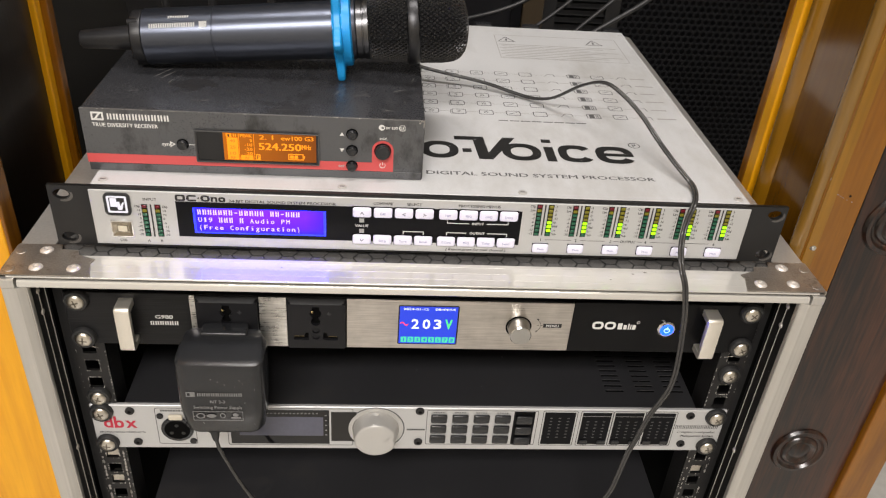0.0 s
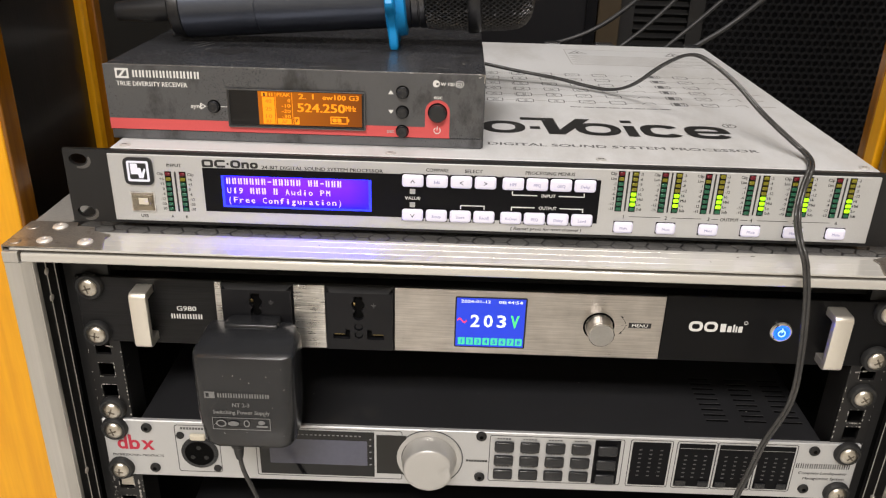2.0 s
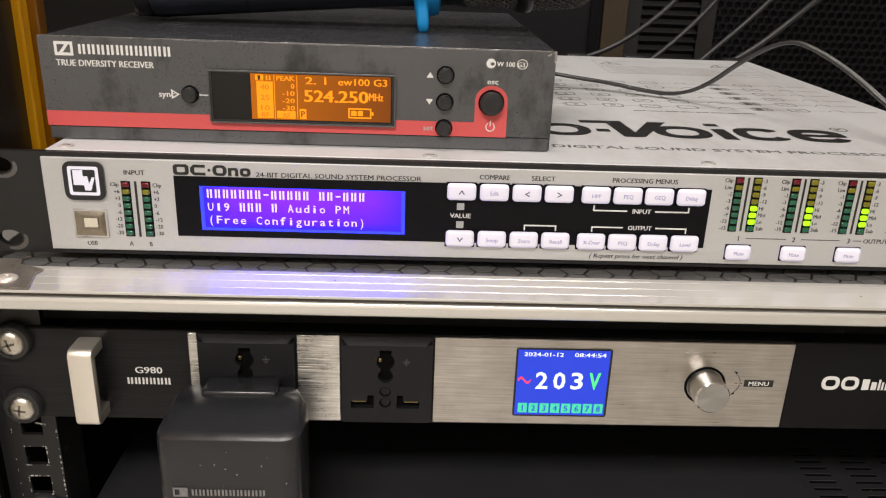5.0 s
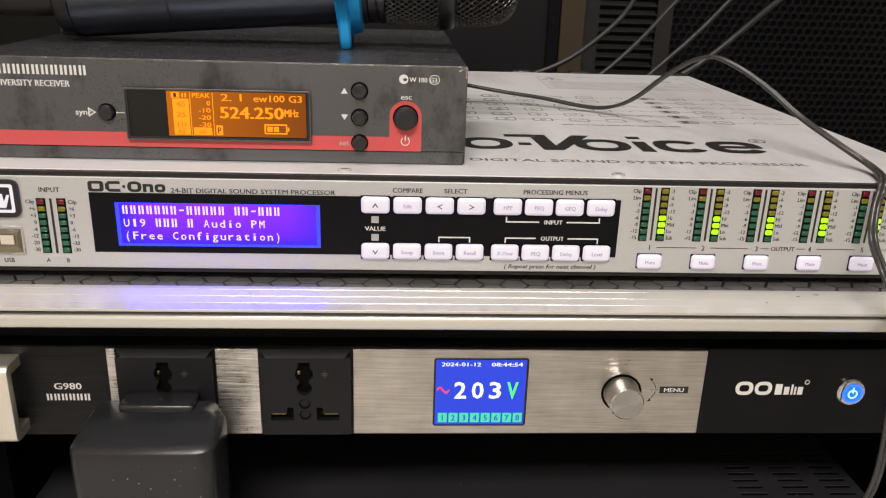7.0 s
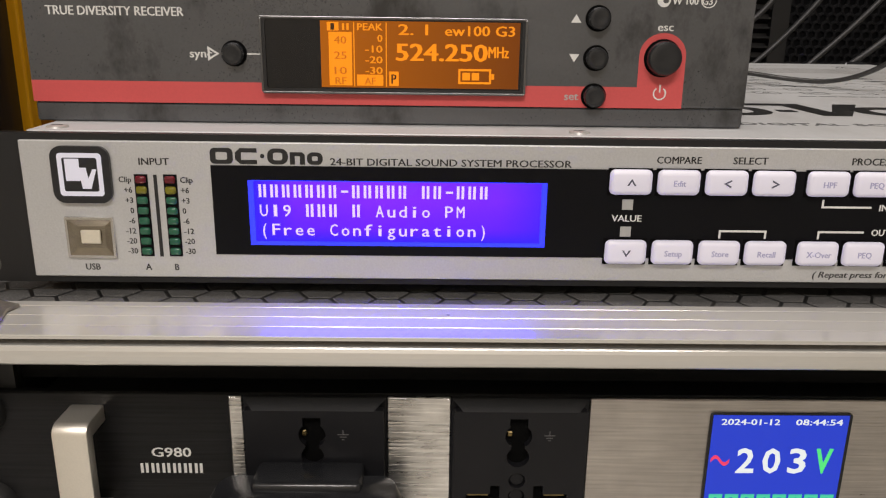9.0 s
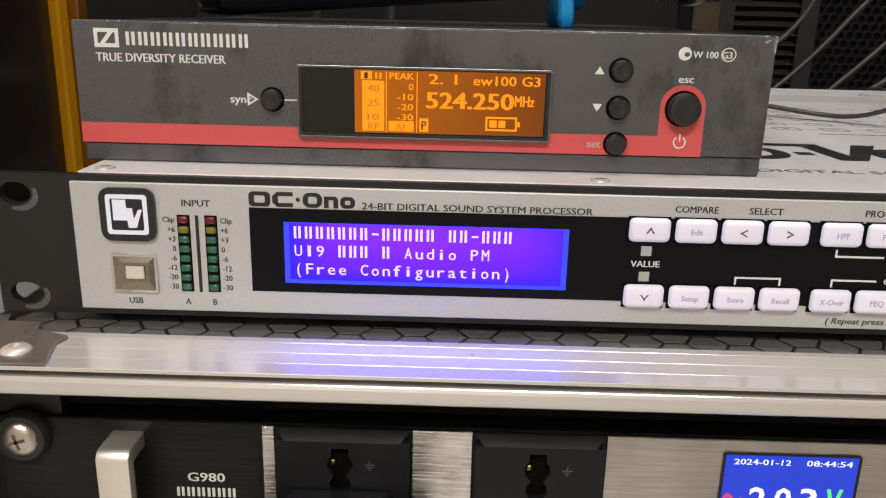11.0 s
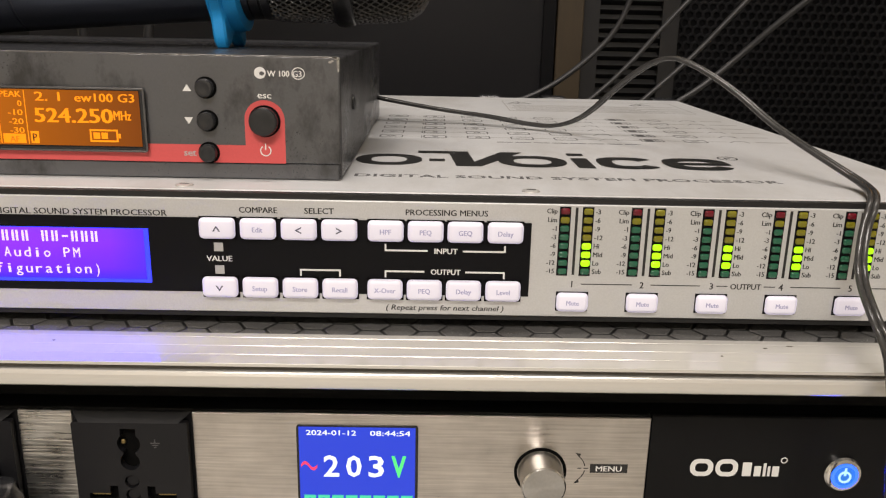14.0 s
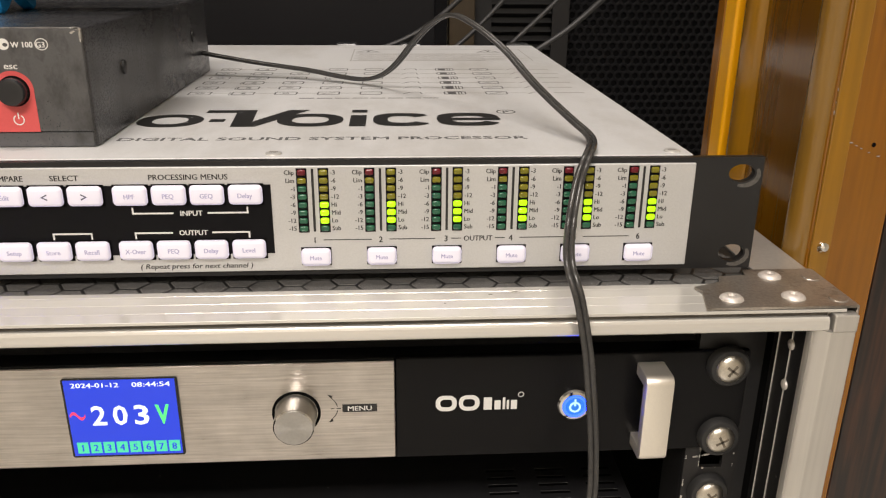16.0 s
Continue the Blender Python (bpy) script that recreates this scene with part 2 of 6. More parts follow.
MIC_BODY = worn(surface("gunmetal_varnish", (0.088, 0.098, 0.125), 0.30, 0.9, grain=1400, blotch=16, vary=0.08, bump=0.0, rough_vary=0.04), (0.20, 0.20, 0.21), 55, 0.66, 0.40, 0.6, (0.12, 1, 1), 0.2)
MIC_DARK = surface("black_antenna_plastic", (0.011, 0.011, 0.012), 0.36, 0.0, grain=1400, vary=0.2, bump=0.06, spec=0.4)
MIC_NECK = surface("grey_steel_neck", (0.12, 0.12, 0.125), 0.30, 1.0, grain=900, vary=0.12, bump=0.03)
MIC_WIRE = surface("dark_steel_wire", (0.09, 0.09, 0.094), 0.36, 0.9, grain=900, vary=0.3, bump=0.05)
MIC_BAND = worn(surface("dark_chrome_band", (0.048, 0.048, 0.050), 0.36, 0.9, grain=900, vary=0.3, bump=0.05), (0.5, 0.49, 0.47), 70, 0.70, 0.3, 1.0)
FOAM_CLOTH = surface("charcoal_speaker_cloth", (0.0062, 0.0062, 0.0070), 0.9, 0.0, grain=900, blotch=8, vary=0.2, bump=0.2, spec=0.1)
FOAM = surface("black_foam", (0.006, 0.006, 0.006), 0.9, 0.0, grain=900, vary=0.3, bump=0.4)
BLUE_RUBBER = surface("blue_silicone", (0.006, 0.29, 0.70), 0.42, 0.0, grain=1200, blotch=30, vary=0.10, bump=0.05)
WHITE_PRINT = surface("white_print", (0.72, 0.72, 0.70), 0.5, 0.0, vary=0.05, bump=0.0)
GREY_PRINT = surface("grey_print", (0.40, 0.40, 0.39), 0.5, 0.0, vary=0.05, bump=0.0)
FAINT_PRINT = surface("faint_grey_print", (0.085, 0.085, 0.087), 0.55, 0.0, grain=600, blotch=50, vary=0.35, bump=0.0)
PALE_PRINT = surface("pale_grey_print", (0.33, 0.32, 0.31), 0.55, 0.0, grain=600, blotch=50, vary=0.2, bump=0.0)
BLACK_PRINT = surface("black_print", (0.014, 0.014, 0.014), 0.45, 0.0, grain=700, blotch=60, vary=0.4, bump=0.0)
WORN_PRINT = worn(surface("worn_black_print", (0.014, 0.014, 0.014), 0.45, 0.0, grain=700, blotch=60, vary=0.4, bump=0.0), (0.30, 0.30, 0.31), 210, 0.63, 0.5, 0.0)
BUTTON_PRINT = surface("blue_grey_button_print", (0.40, 0.39, 0.60), 0.5, 0.0, vary=0.1, bump=0.0)
ARROW_PRINT = surface("slate_arrow_print", (0.10, 0.10, 0.15), 0.5, 0.0, vary=0.1, bump=0.0)
RED_PRINT = surface("crimson_print", (0.50, 0.02, 0.05), 0.45, 0.0, vary=0.08, bump=0.0)
BUTTON = glow("backlit_white_key", (0.72, 0.67, 1.0), 0.27, 0.4)
BUTTON.node_tree.nodes["Principled BSDF"].inputs["Base Color"].default_value = (0.66, 0.65, 0.68, 1)
LED_LIT = glow("lit_lime_lamp", (0.42, 1.0, 0.01), 1.15, 0.2)
LED_GREEN = surface("unlit_green_lamp", (0.018, 0.098, 0.055), 0.18, 0.0, grain=500, vary=0.2, bump=0.0)
LED_YELLOW = surface("unlit_yellow_lamp", (0.165, 0.15, 0.012), 0.18, 0.0, grain=500, vary=0.2, bump=0.0)
LED_RED = surface("unlit_red_lamp", (0.11, 0.006, 0.012), 0.18, 0.0, grain=500, vary=0.2, bump=0.0)
LCD_BLUE = backlit("violet_lcd_glow", (0.22, 0.010, 23.0), (0.38, 0.035, 26.0), 1.0, 2)
lcd_nodes, lcd_links = LCD_BLUE.node_tree.nodes, LCD_BLUE.node_tree.links
lcd_sep = next(n for n in lcd_nodes if n.bl_idname == "ShaderNodeSeparateXYZ")
lcd_emit = lcd_nodes["Principled BSDF"].inputs["Emission Color"]
lcd_side, lcd_foot, lcd_mul, lcd_mix = (lcd_nodes.new("ShaderNode" + k) for k in ("ValToRGB", "ValToRGB", "Math", "Mix"))
for ramp, stops in ((lcd_side, ((0.0, 0.0), (0.14, 0.75), (0.45, 1.0), (0.86, 0.75), (1.0, 0.25))), (lcd_foot, ((0.0, 0.0), (0.22, 0.8), (0.7, 1.0), (1.0, 0.8)))):
    while len(ramp.color_ramp.elements) < len(stops):
        ramp.color_ramp.elements.new(0.5)
    for e, (p, v) in zip(ramp.color_ramp.elements, stops):
        e.position, e.color = p, (v, v, v, 1)
lcd_mul.operation, lcd_mix.data_type = "MULTIPLY", "RGBA"
lcd_links.new(lcd_sep.outputs[0], lcd_side.inputs[0])
lcd_links.new(lcd_sep.outputs[2], lcd_foot.inputs[0])
lcd_links.new(lcd_side.outputs[0], lcd_mul.inputs[0])
lcd_links.new(lcd_foot.outputs[0], lcd_mul.inputs[1])
lcd_links.new(lcd_mul.outputs[0], lcd_mix.inputs[0])
lcd_mix.inputs[6].default_value = (0.03, 0.016, 23.0, 1)
lcd_links.new(lcd_emit.links[0].from_socket, lcd_mix.inputs[7])
lcd_links.new(lcd_mix.outputs[2], lcd_emit)
LCD_RIM = glow("blue_lcd_edge_glow", (0.04, 0.06, 1.6), 1.0)
LCD_TEXT = glow("white_lcd_glow", (0.86, 0.68, 1.0), 1.0)
AMBER_BACK = backlit("amber_lcd_glow", (0.48, 0.12, 0.0), (0.21, 0.048, 0.0), 1.25, 0)
AMBER_TEXT = glow("bright_amber_glow", (1.0, 0.29, 0.002), 1.45)
AMBER_TEXT.node_tree.nodes["Principled BSDF"].inputs["Base Color"].default_value = (0.05, 0.015, 0, 1)
AMBER_DARK = surface("dark_lcd_ink", (0.06, 0.02, 0.0), 0.3, 0.0, vary=0.1, bump=0.0)
AMBER_HALF = glow("half_lit_amber_ink", (0.62, 0.165, 0.001), 1.2)
AMBER_HALF.node_tree.nodes["Principled BSDF"].inputs["Base Color"].default_value = (0.05, 0.015, 0, 1)
SCREEN_BLUE = glow("blue_tft_glow", (0.012, 0.045, 0.62), 1.0)
SCREEN_WHITE = glow("white_tft_glow", (0.85, 0.92, 0.92), 1.0)
SCREEN_GREEN = glow("green_tft_glow", (0.08, 0.85, 0.22), 1.0)
SCREEN_CYAN = glow("cyan_tft_glow", (0.05, 0.62, 0.36), 1.0)
SCREEN_RED = glow("red_tft_glow", (0.90, 0.05, 0.14), 1.0)
POWER_BLUE = glow("blue_ring_glow", (0.012, 0.15, 12.0), 1.8)
POWER_DEEP = glow("deep_blue_key_glow", (0.02, 0.22, 0.85), 0.75)
POWER_PALE = glow("pale_blue_glow", (0.40, 0.70, 1.0), 1.3)
BADGE_LIGHT = glow("white_badge_glow", (0.80, 0.78, 0.86), 0.75)
DBX_LCD = surface("grey_unlit_lcd", (0.092, 0.095, 0.130), 0.15, 0.0, grain=300, vary=0.08, bump=0.0)
GOLD = surface("brass_contact", (0.24, 0.18, 0.08), 0.28, 1.0, grain=900, vary=0.15, bump=0.05)
IVORY = surface("ivory_plastic", (0.62, 0.57, 0.46), 0.45, 0.0, vary=0.08, bump=0.05)
FRAME_EDGE = surface("dark_glossy_frame", (0.12, 0.12, 0.12), 0.16, 0.5, grain=900, vary=0.2, bump=0.0)
DUSTY_PRINT = surface("dusty_grey_print", (0.19, 0.19, 0.19), 0.55, 0.0, grain=600, blotch=60, vary=0.3, bump=0.0)
NICKEL = surface("dull_nickel", (0.30, 0.265, 0.21), 0.24, 0.9, grain=900, blotch=200, vary=0.15, bump=0.05)
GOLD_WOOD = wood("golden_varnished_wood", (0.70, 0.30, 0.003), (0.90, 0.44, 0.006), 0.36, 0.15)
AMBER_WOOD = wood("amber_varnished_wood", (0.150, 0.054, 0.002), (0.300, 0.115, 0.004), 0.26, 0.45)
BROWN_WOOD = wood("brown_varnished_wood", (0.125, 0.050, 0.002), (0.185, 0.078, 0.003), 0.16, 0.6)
OLIVE_WOOD = wood("olive_varnished_moulding", (0.15, 0.075, 0.008), (0.25, 0.13, 0.02), 0.22, 0.8)
HONEY_WOOD = wood("honey_varnished_wood", (0.19, 0.085, 0.003), (0.30, 0.14, 0.005), 0.25, 0.6)
DARK_WOOD = wood("dark_stained_wood", (0.005, 0.0036, 0.0033), (0.098, 0.031, 0.012), 0.28, 0.4, rings=1.5, lo=0.40, hi=0.66)
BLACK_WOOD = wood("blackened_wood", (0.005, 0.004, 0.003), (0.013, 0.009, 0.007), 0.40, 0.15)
GREY_BOARD = surface("dark_grey_board", (0.030, 0.029, 0.027), 0.6, 0.0, grain=500, blotch=8, vary=0.15, bump=0.1, spec=0.3)
BLACK_BOARD = surface("black_lacquered_board", (0.006, 0.006, 0.0075), 0.5, 0.0, grain=600, blotch=6, vary=0.2, bump=0.06, spec=0.25)
GRILLE = surface("black_grille_steel", (0.0090, 0.0090, 0.0103), 0.7, 0.0, grain=900, blotch=12, vary=0.25, bump=0.1, spec=0.2)
LOUVRE = surface("charcoal_louvre_paint", (0.0055, 0.0055, 0.0065), 0.5, 0.0, grain=900, blotch=12, vary=0.2, bump=0.1)
WALL_PAINT = surface("cream_wall_paint", (0.62, 0.58, 0.50), 0.8, 0.0, grain=500, blotch=2, vary=0.04, bump=0.1)
CEILING_PAINT = surface("white_ceiling_paint", (0.75, 0.74, 0.71), 0.85, 0.0, grain=400, blotch=2, vary=0.03, bump=0.1)
FLOOR_TILE = surface("pale_veined_floor_tile", (0.50, 0.49, 0.46), 0.22, 0.0, grain=40, blotch=5, vary=0.14, bump=0.02)
GROUT = surface("grey_tile_grout", (0.25, 0.24, 0.22), 0.8, 0.0, vary=0.1, bump=0.1)

# ---- mesh helpers: all places are in millimetres of the room, z up ----


def thing(name, x, y, z, label, category, group="", kind=""):
    ob = new(name)
    ob.location = (x / 1000, y / 1000, z / 1000)
    ob.empty_display_size = 0.01
    return tagged(ob, label, category, group, kind)


def root(ob):
    while ob.parent:
        ob = ob.parent
    return ob


def place(name, mesh, parent, label="", at=None):
    ob = new(name, mesh)
    ob.parent = parent
    if at is not None:
        o = root(parent).location
        p = Vector(at) / 1000
        ob.location = p - o if parent.parent is None else p - o - offset(parent)
    if label:
        tagged(ob, label)
    return ob


def offset(ob):
    v = Vector((0, 0, 0))
    while ob.parent:
        v += ob.location
        ob = ob.parent
    return v


def part(name, shape, mat, parent, label="", smooth=False):
    """Links a bmesh or mesh, built in room millimetres, as one object under a thing or a part."""
    if isinstance(shape, bmesh.types.BMesh):
        mesh = bpy.data.meshes.new(name)
        shape.to_mesh(mesh)
        shape.free()
    else:
        mesh = shape
    o = root(parent).location + offset(parent)
    mesh.transform(Matrix.Translation(-o) @ Matrix.Scale(0.001, 4))
    if mat:
        mesh.materials.append(mat)
    if smooth:
        mesh.polygons.foreach_set("use_smooth", [True] * len(mesh.polygons))
        mesh.set_sharp_from_angle(angle=radians(35))
    return place(name, mesh, parent, label)


def shape_mesh(name, bm, mat, smooth=False):
    """A mesh about its own origin, for pieces that share it."""
    mesh = bpy.data.meshes.new(name)
    bm.to_mesh(mesh)
    bm.free()
    mesh.transform(Matrix.Scale(0.001, 4))
    mesh.materials.append(mat)
    if smooth:
        mesh.polygons.foreach_set("use_smooth", [True] * len(mesh.polygons))
        mesh.set_sharp_from_angle(angle=radians(35))
    return mesh


def box(x0, x1, y0, y1, z0, z1, bevel=0.0, seg=2, bm=None):
    own = bmesh.new()
    bmesh.ops.create_cube(own, size=1)
    for v in own.verts:
        v.co = Vector(((x0 + x1) / 2 + v.co.x * (x1 - x0), (y0 + y1) / 2 + v.co.y * (y1 - y0), (z0 + z1) / 2 + v.co.z * (z1 - z0)))
    if bevel:
        bmesh.ops.bevel(own, geom=own.edges[:], offset=bevel, segments=seg, affect="EDGES", profile=0.5)
    return own if bm is None else merge(bm, own)


def merge(bm, other):
    tmp = bpy.data.meshes.new("tmp")
    other.to_mesh(tmp)
    other.free()
    bm.from_mesh(tmp)
    bpy.data.meshes.remove(tmp)
    return bm


def lathe(profile, start, end, seg=32, bm=None):
    """Turns (distance along the axis, radius) points round the axis from start to end; closed at both ends."""
    own = bmesh.new()
    a = Vector(start)
    d = (Vector(end) - a).normalized()
    u = d.orthogonal().normalized()
    w = d.cross(u)
    rings = []
    for s, r in profile:
        rings.append([own.verts.new(a + d * s + (u * math.cos(2 * math.pi * k / seg) + w * math.sin(2 * math.pi * k / seg)) * max(r, 1e-4)) for k in range(seg)])
    for p, q in zip(rings, rings[1:]):
        for k in range(seg):
            own.faces.new((p[k], p[(k + 1) % seg], q[(k + 1) % seg], q[k]))
    own.faces.new(rings[0][::-1])
    own.faces.new(rings[-1])
    bmesh.ops.recalc_face_normals(own, faces=own.faces[:])
    return own if bm is None else merge(bm, own)


def disc(cx, cz, r, y0, y1, bevel=0.4, seg=32, bm=None):
    """A short round thing standing out along y, y1 nearest the viewer, with a rounded rim."""
    dist = y0 - y1
    return lathe([(0, r), (dist - bevel, r), (dist - bevel * 0.3, r - bevel * 0.3), (dist, r - bevel)], (cx, y0, cz), (cx, y1, cz), seg, bm)


def to_front(mesh, y):
    """Stands a flat mesh, drawn in x and y, upright facing the viewer at depth y."""
    mesh.transform(Matrix(((1, 0, 0, 0), (0, 0, -1, y), (0, 1, 0, 0), (0, 0, 0, 1))))
    return mesh


def outline(loops, thick):
    """A plate with holes from closed loops of (x, y), lying flat, its underside at 0."""
    cu = bpy.data.curves.new("outline", "CURVE")
    cu.dimensions, cu.fill_mode, cu.extrude = "2D", "BOTH", thick / 2
    for pts in loops:
        sp = cu.splines.new("POLY")
        sp.points.add(len(pts) - 1)
        for p, (x, y) in zip(sp.points, pts):
            p.co = (x, y, 0, 1)
        sp.use_cyclic_u = True
    ob = bpy.data.objects.new("outline", cu)
    mesh = bpy.data.meshes.new_from_object(ob)
    bpy.data.objects.remove(ob)
    bpy.data.curves.remove(cu)
    mesh.transform(Matrix.Translation((0, 0, thick / 2)))
    mesh.materials.clear()
    return mesh


def rounded(x0, x1, y0, y1, r, n=5):
    pts = []
    for cx, cy, a0 in ((x1 - r, y1 - r, 0), (x0 + r, y1 - r, 90), (x0 + r, y0 + r, 180), (x1 - r, y0 + r, 270)):
        pts += [(cx + r * math.cos(radians(a0 + 90 * k / n)), cy + r * math.sin(radians(a0 + 90 * k / n))) for k in range(n + 1)]
    return pts


def oval(cx, cy, rx, ry, n=28):
    return [(cx + rx * math.cos(2 * math.pi * k / n), cy + ry * math.sin(2 * math.pi * k / n)) for k in range(n)]


def rect(x0, x1, y0, y1):
    return [(x0, y0), (x1, y0), (x1, y1), (x0, y1)]


def tube(points, radius, seg=10, steps=10):
    """A round cord along a smooth line through the points."""
    cu = bpy.data.curves.new("cord", "CURVE")
    cu.dimensions, cu.bevel_depth, cu.bevel_resolution, cu.use_fill_caps = "3D", radius, 3, True
    sp = cu.splines.new("NURBS")
    sp.points.add(len(points) - 1)
    for p, q in zip(sp.points, points):
        p.co = (*q, 1)
    sp.use_endpoint_u, sp.order_u, sp.resolution_u = True, 3, steps
    ob = bpy.data.objects.new("cord", cu)
    mesh = bpy.data.meshes.new_from_object(ob)
    bpy.data.objects.remove(ob)
    bpy.data.curves.remove(cu)
    mesh.materials.clear()
    mesh.polygons.foreach_set("use_smooth", [True] * len(mesh.polygons))
    return mesh


def lettering(text, cx, cz, cap, width=None, align="CENTER", thick=0.05, shear=0.0, weight=0.0, bold=0.03):
    """Flat letters with capitals cap high, centred at cz, pressed into width if one is given."""
    cu = bpy.data.curves.new("letters", "FONT")
    cu.body, cu.size, cu.extrude, cu.resolution_u, cu.shear, cu.offset = text, 1.0, 0.001, 2, shear, weight
    ob = bpy.data.objects.new("letters", cu)
    mesh = bpy.data.meshes.new_from_object(ob)
    bpy.data.objects.remove(ob)
    bpy.data.curves.remove(cu)
    xs = [v.co.x for v in mesh.vertices]
    x0, x1 = min(xs), max(xs)
    k = cap / 0.729
    kx = width / (x1 - x0) if width else k * 0.92
    shift = {"CENTER": -(x0 + x1) / 2, "LEFT": -x0, "RIGHT": -x1}[align]
    for v in mesh.vertices:
        v.co = Vector(((v.co.x + shift) * kx + cx, (v.co.y - 0.3645) * k + cz, v.co.z * thick / 0.002))
    mesh.materials.clear()
    if bold and cap < 6:
        # struck three times, a hair apart
        bm = bmesh.new()
        for k, dx in enumerate((0, -bold * cap, bold * cap)):
            copy = mesh.copy()
            copy.transform(Matrix.Translation((dx, 0, 0.012 * k)))
            bm.from_mesh(copy)
            bpy.data.meshes.remove(copy)
        bm.to_mesh(mesh)
        bm.free()
    return mesh


def printed(text, x, z, cap, y, mat, parent, width=None, align="CENTER", name="printed_text", shear=0.0):
    return part(name, to_front(lettering(text, x, z, cap, width, align, 0.06, shear), y), mat, parent)


def printed_shape(loops, y, mat, parent, name="printed_mark", thick=0.08):
    ob = part(name, to_front(outline(loops, thick), y), mat, parent)
    return tagged(ob, kind="stuff") if len(loops) > 2 else ob


def bars(x0, x1, z0, z1, count, fill=0.78, r=0.0):
    """A row of plain upright bars in the place of a word."""
    w = (x1 - x0) / count
    return [rounded(x0 + w * k, x0 + w * (k + fill), z0, z1, min(r, w * fill / 2.01)) if r else rect(x0 + w * k, x0 + w * (k + fill), z0, z1) for k in range(count)]


def word_bars(x0, x1, z0, z1, count, stem=0.26):
    """Plain upright bars, two to a character, as heavy as the word they stand for."""
    w, loops = (x1 - x0) / count, []
    for k in range(count):
        a = x0 + w * k
        loops += [rect(a, a + w * stem, z0, z1), rect(a + w * 0.46, a + w * (0.46 + stem), z0, z1)]
    return loops


# ---- the room ----


def setting(name, bm, mat, label, at=(0, 0, 0), smooth=False):
    mesh = shape_mesh(name, bm, mat, smooth)
    ob = new(name, mesh)
    return tagged(ob, label, name.split("_")[0], kind="structure")


floor = setting("floor", box(-2600, 2600, -3100, 1700, -60, -6), GROUT, "pale veined polished floor tiles with thin grey grout joints")
setting("ceiling", box(-2600, 2600, -3100, 1700, 2700, 2800), CEILING_PAINT, "plain white painted ceiling")
setting("wall_back", box(-2600, 2600, 1600, 1700, 0, 2700), WALL_PAINT, "plain cream painted wall behind the equipment")
setting("wall_front", box(-2600, 2600, -3100, -3000, 0, 2700), WALL_PAINT, "plain cream painted wall of the room")
setting("wall_left", box(-2600, -2500, -3000, 1600, 0, 2700), WALL_PAINT, "plain cream painted wall of the room")
setting("wall_right", box(2500, 2600, -3000, 1600, 0, 2700), WALL_PAINT, "plain cream painted wall of the room")

# ---- the flight case ----
TOP = 803.0

case = thing("rack_case", 0, 230, 0, "black flight case with worn aluminium edges and riveted corner plates", "rack case")
bm = box(-262, -253, -14, 500, 0, 797)
part("side_panel", bm, CASE_INSIDE, case)
part("side_panel", box(253, 262, -14, 500, 0, 797), CASE_INSIDE, case)
part("back_panel", box(-253, 253, 491, 500, 9, 790), CASE_INSIDE, case)
part("bottom_panel", box(-253, 253, -14, 500, 0, 9), CASE_INSIDE, case)
part("top_panel", box(-262, 262, -9, 500, 791, 802.2), LAMINATE_JOINT, case, "charcoal laminate top with a raised hexagon pattern")


def hexagons():
    bm = bmesh.new()
    a = 6.67
    for i in range(-25, 26):
        for j in range(-1, 4):
            cx, cy = 6.5 + i * a * 1.5, -2.6 + a * 0.866 + j * a * 1.7321 + (a * 0.866 if i % 2 else 0)
            if abs(cx) > 241 or cy < -13 or cy > 24:
                continue
            k = 0.90 + 0.03 * random.random()
            low = [Vector((cx + a * k * math.cos(radians(60 * q)), max(-8.6, cy + a * k * math.sin(radians(60 * q))), 802.2)) for q in range(6)]
            high = [Vector((cx + (p.x - cx) * 0.93, max(-8.6, cy + (p.y - cy) * 0.96), 802.36)) for p in low]
            vl, vh = [bm.verts.new(p) for p in low], [bm.verts.new(p) for p in high]
            bm.faces.new(vh)
            for q in range(6):
                bm.faces.new((vl[q], vl[(q + 1) % 6], vh[(q + 1) % 6], vh[q]))
    return bm


tagged(part("hexagon_relief", hexagons(), LAMINATE, case, "raised charcoal hexagons"), kind="stuff")


def extrude_x(profile, x0, x1):
    """A bar along x with a closed profile of (y, z)."""
    bm = bmesh.new()
    a = [bm.verts.new((x0, y, z)) for y, z in profile]
    b = [bm.verts.new((x1, y, z)) for y, z in profile]
    n = len(profile)
    for k in range(n):
        bm.faces.new((a[k], a[(k + 1) % n], b[(k + 1) % n], b[k]))
    bm.faces.new(a[::-1])
    bm.faces.new(b)
    bmesh.ops.recalc_face_normals(bm, faces=bm.faces[:])
    return bm


# front rail: a top face with three fine ridges, a narrow dark groove, and a lip below it
profile = [(-8.6, 800.0), (-8.6, 803.0)]
for k in range(3):
    y = -11.6 - k * 7.1
    profile += [(y, 803.0), (y - 0.12, 803.06), (y - 0.42, 803.06), (y - 0.54, 802.98)]
profile += [(-33.0, 803.0), (-33.15, 802.85), (-33.15, 801.9), (-30.4, 801.8), (-30.4, 800.0)]
part("front_rail", extrude_x(profile, -263, 263), EXTRUSION, case, "ridged aluminium front rail")
profile = [(-30.4, 799.9), (-33.2, 800.2), (-33.75, 799.9), (-34.1, 799.0), (-34.3, 797.6), (-34.35, 796.4), (-34.2, 795.5), (-33.7, 795.0), (-30.4, 795.0)]
part("rail_lip", extrude_x(profile, -257, 257), EXTRUSION, case, "rounded aluminium lip under the front rail")
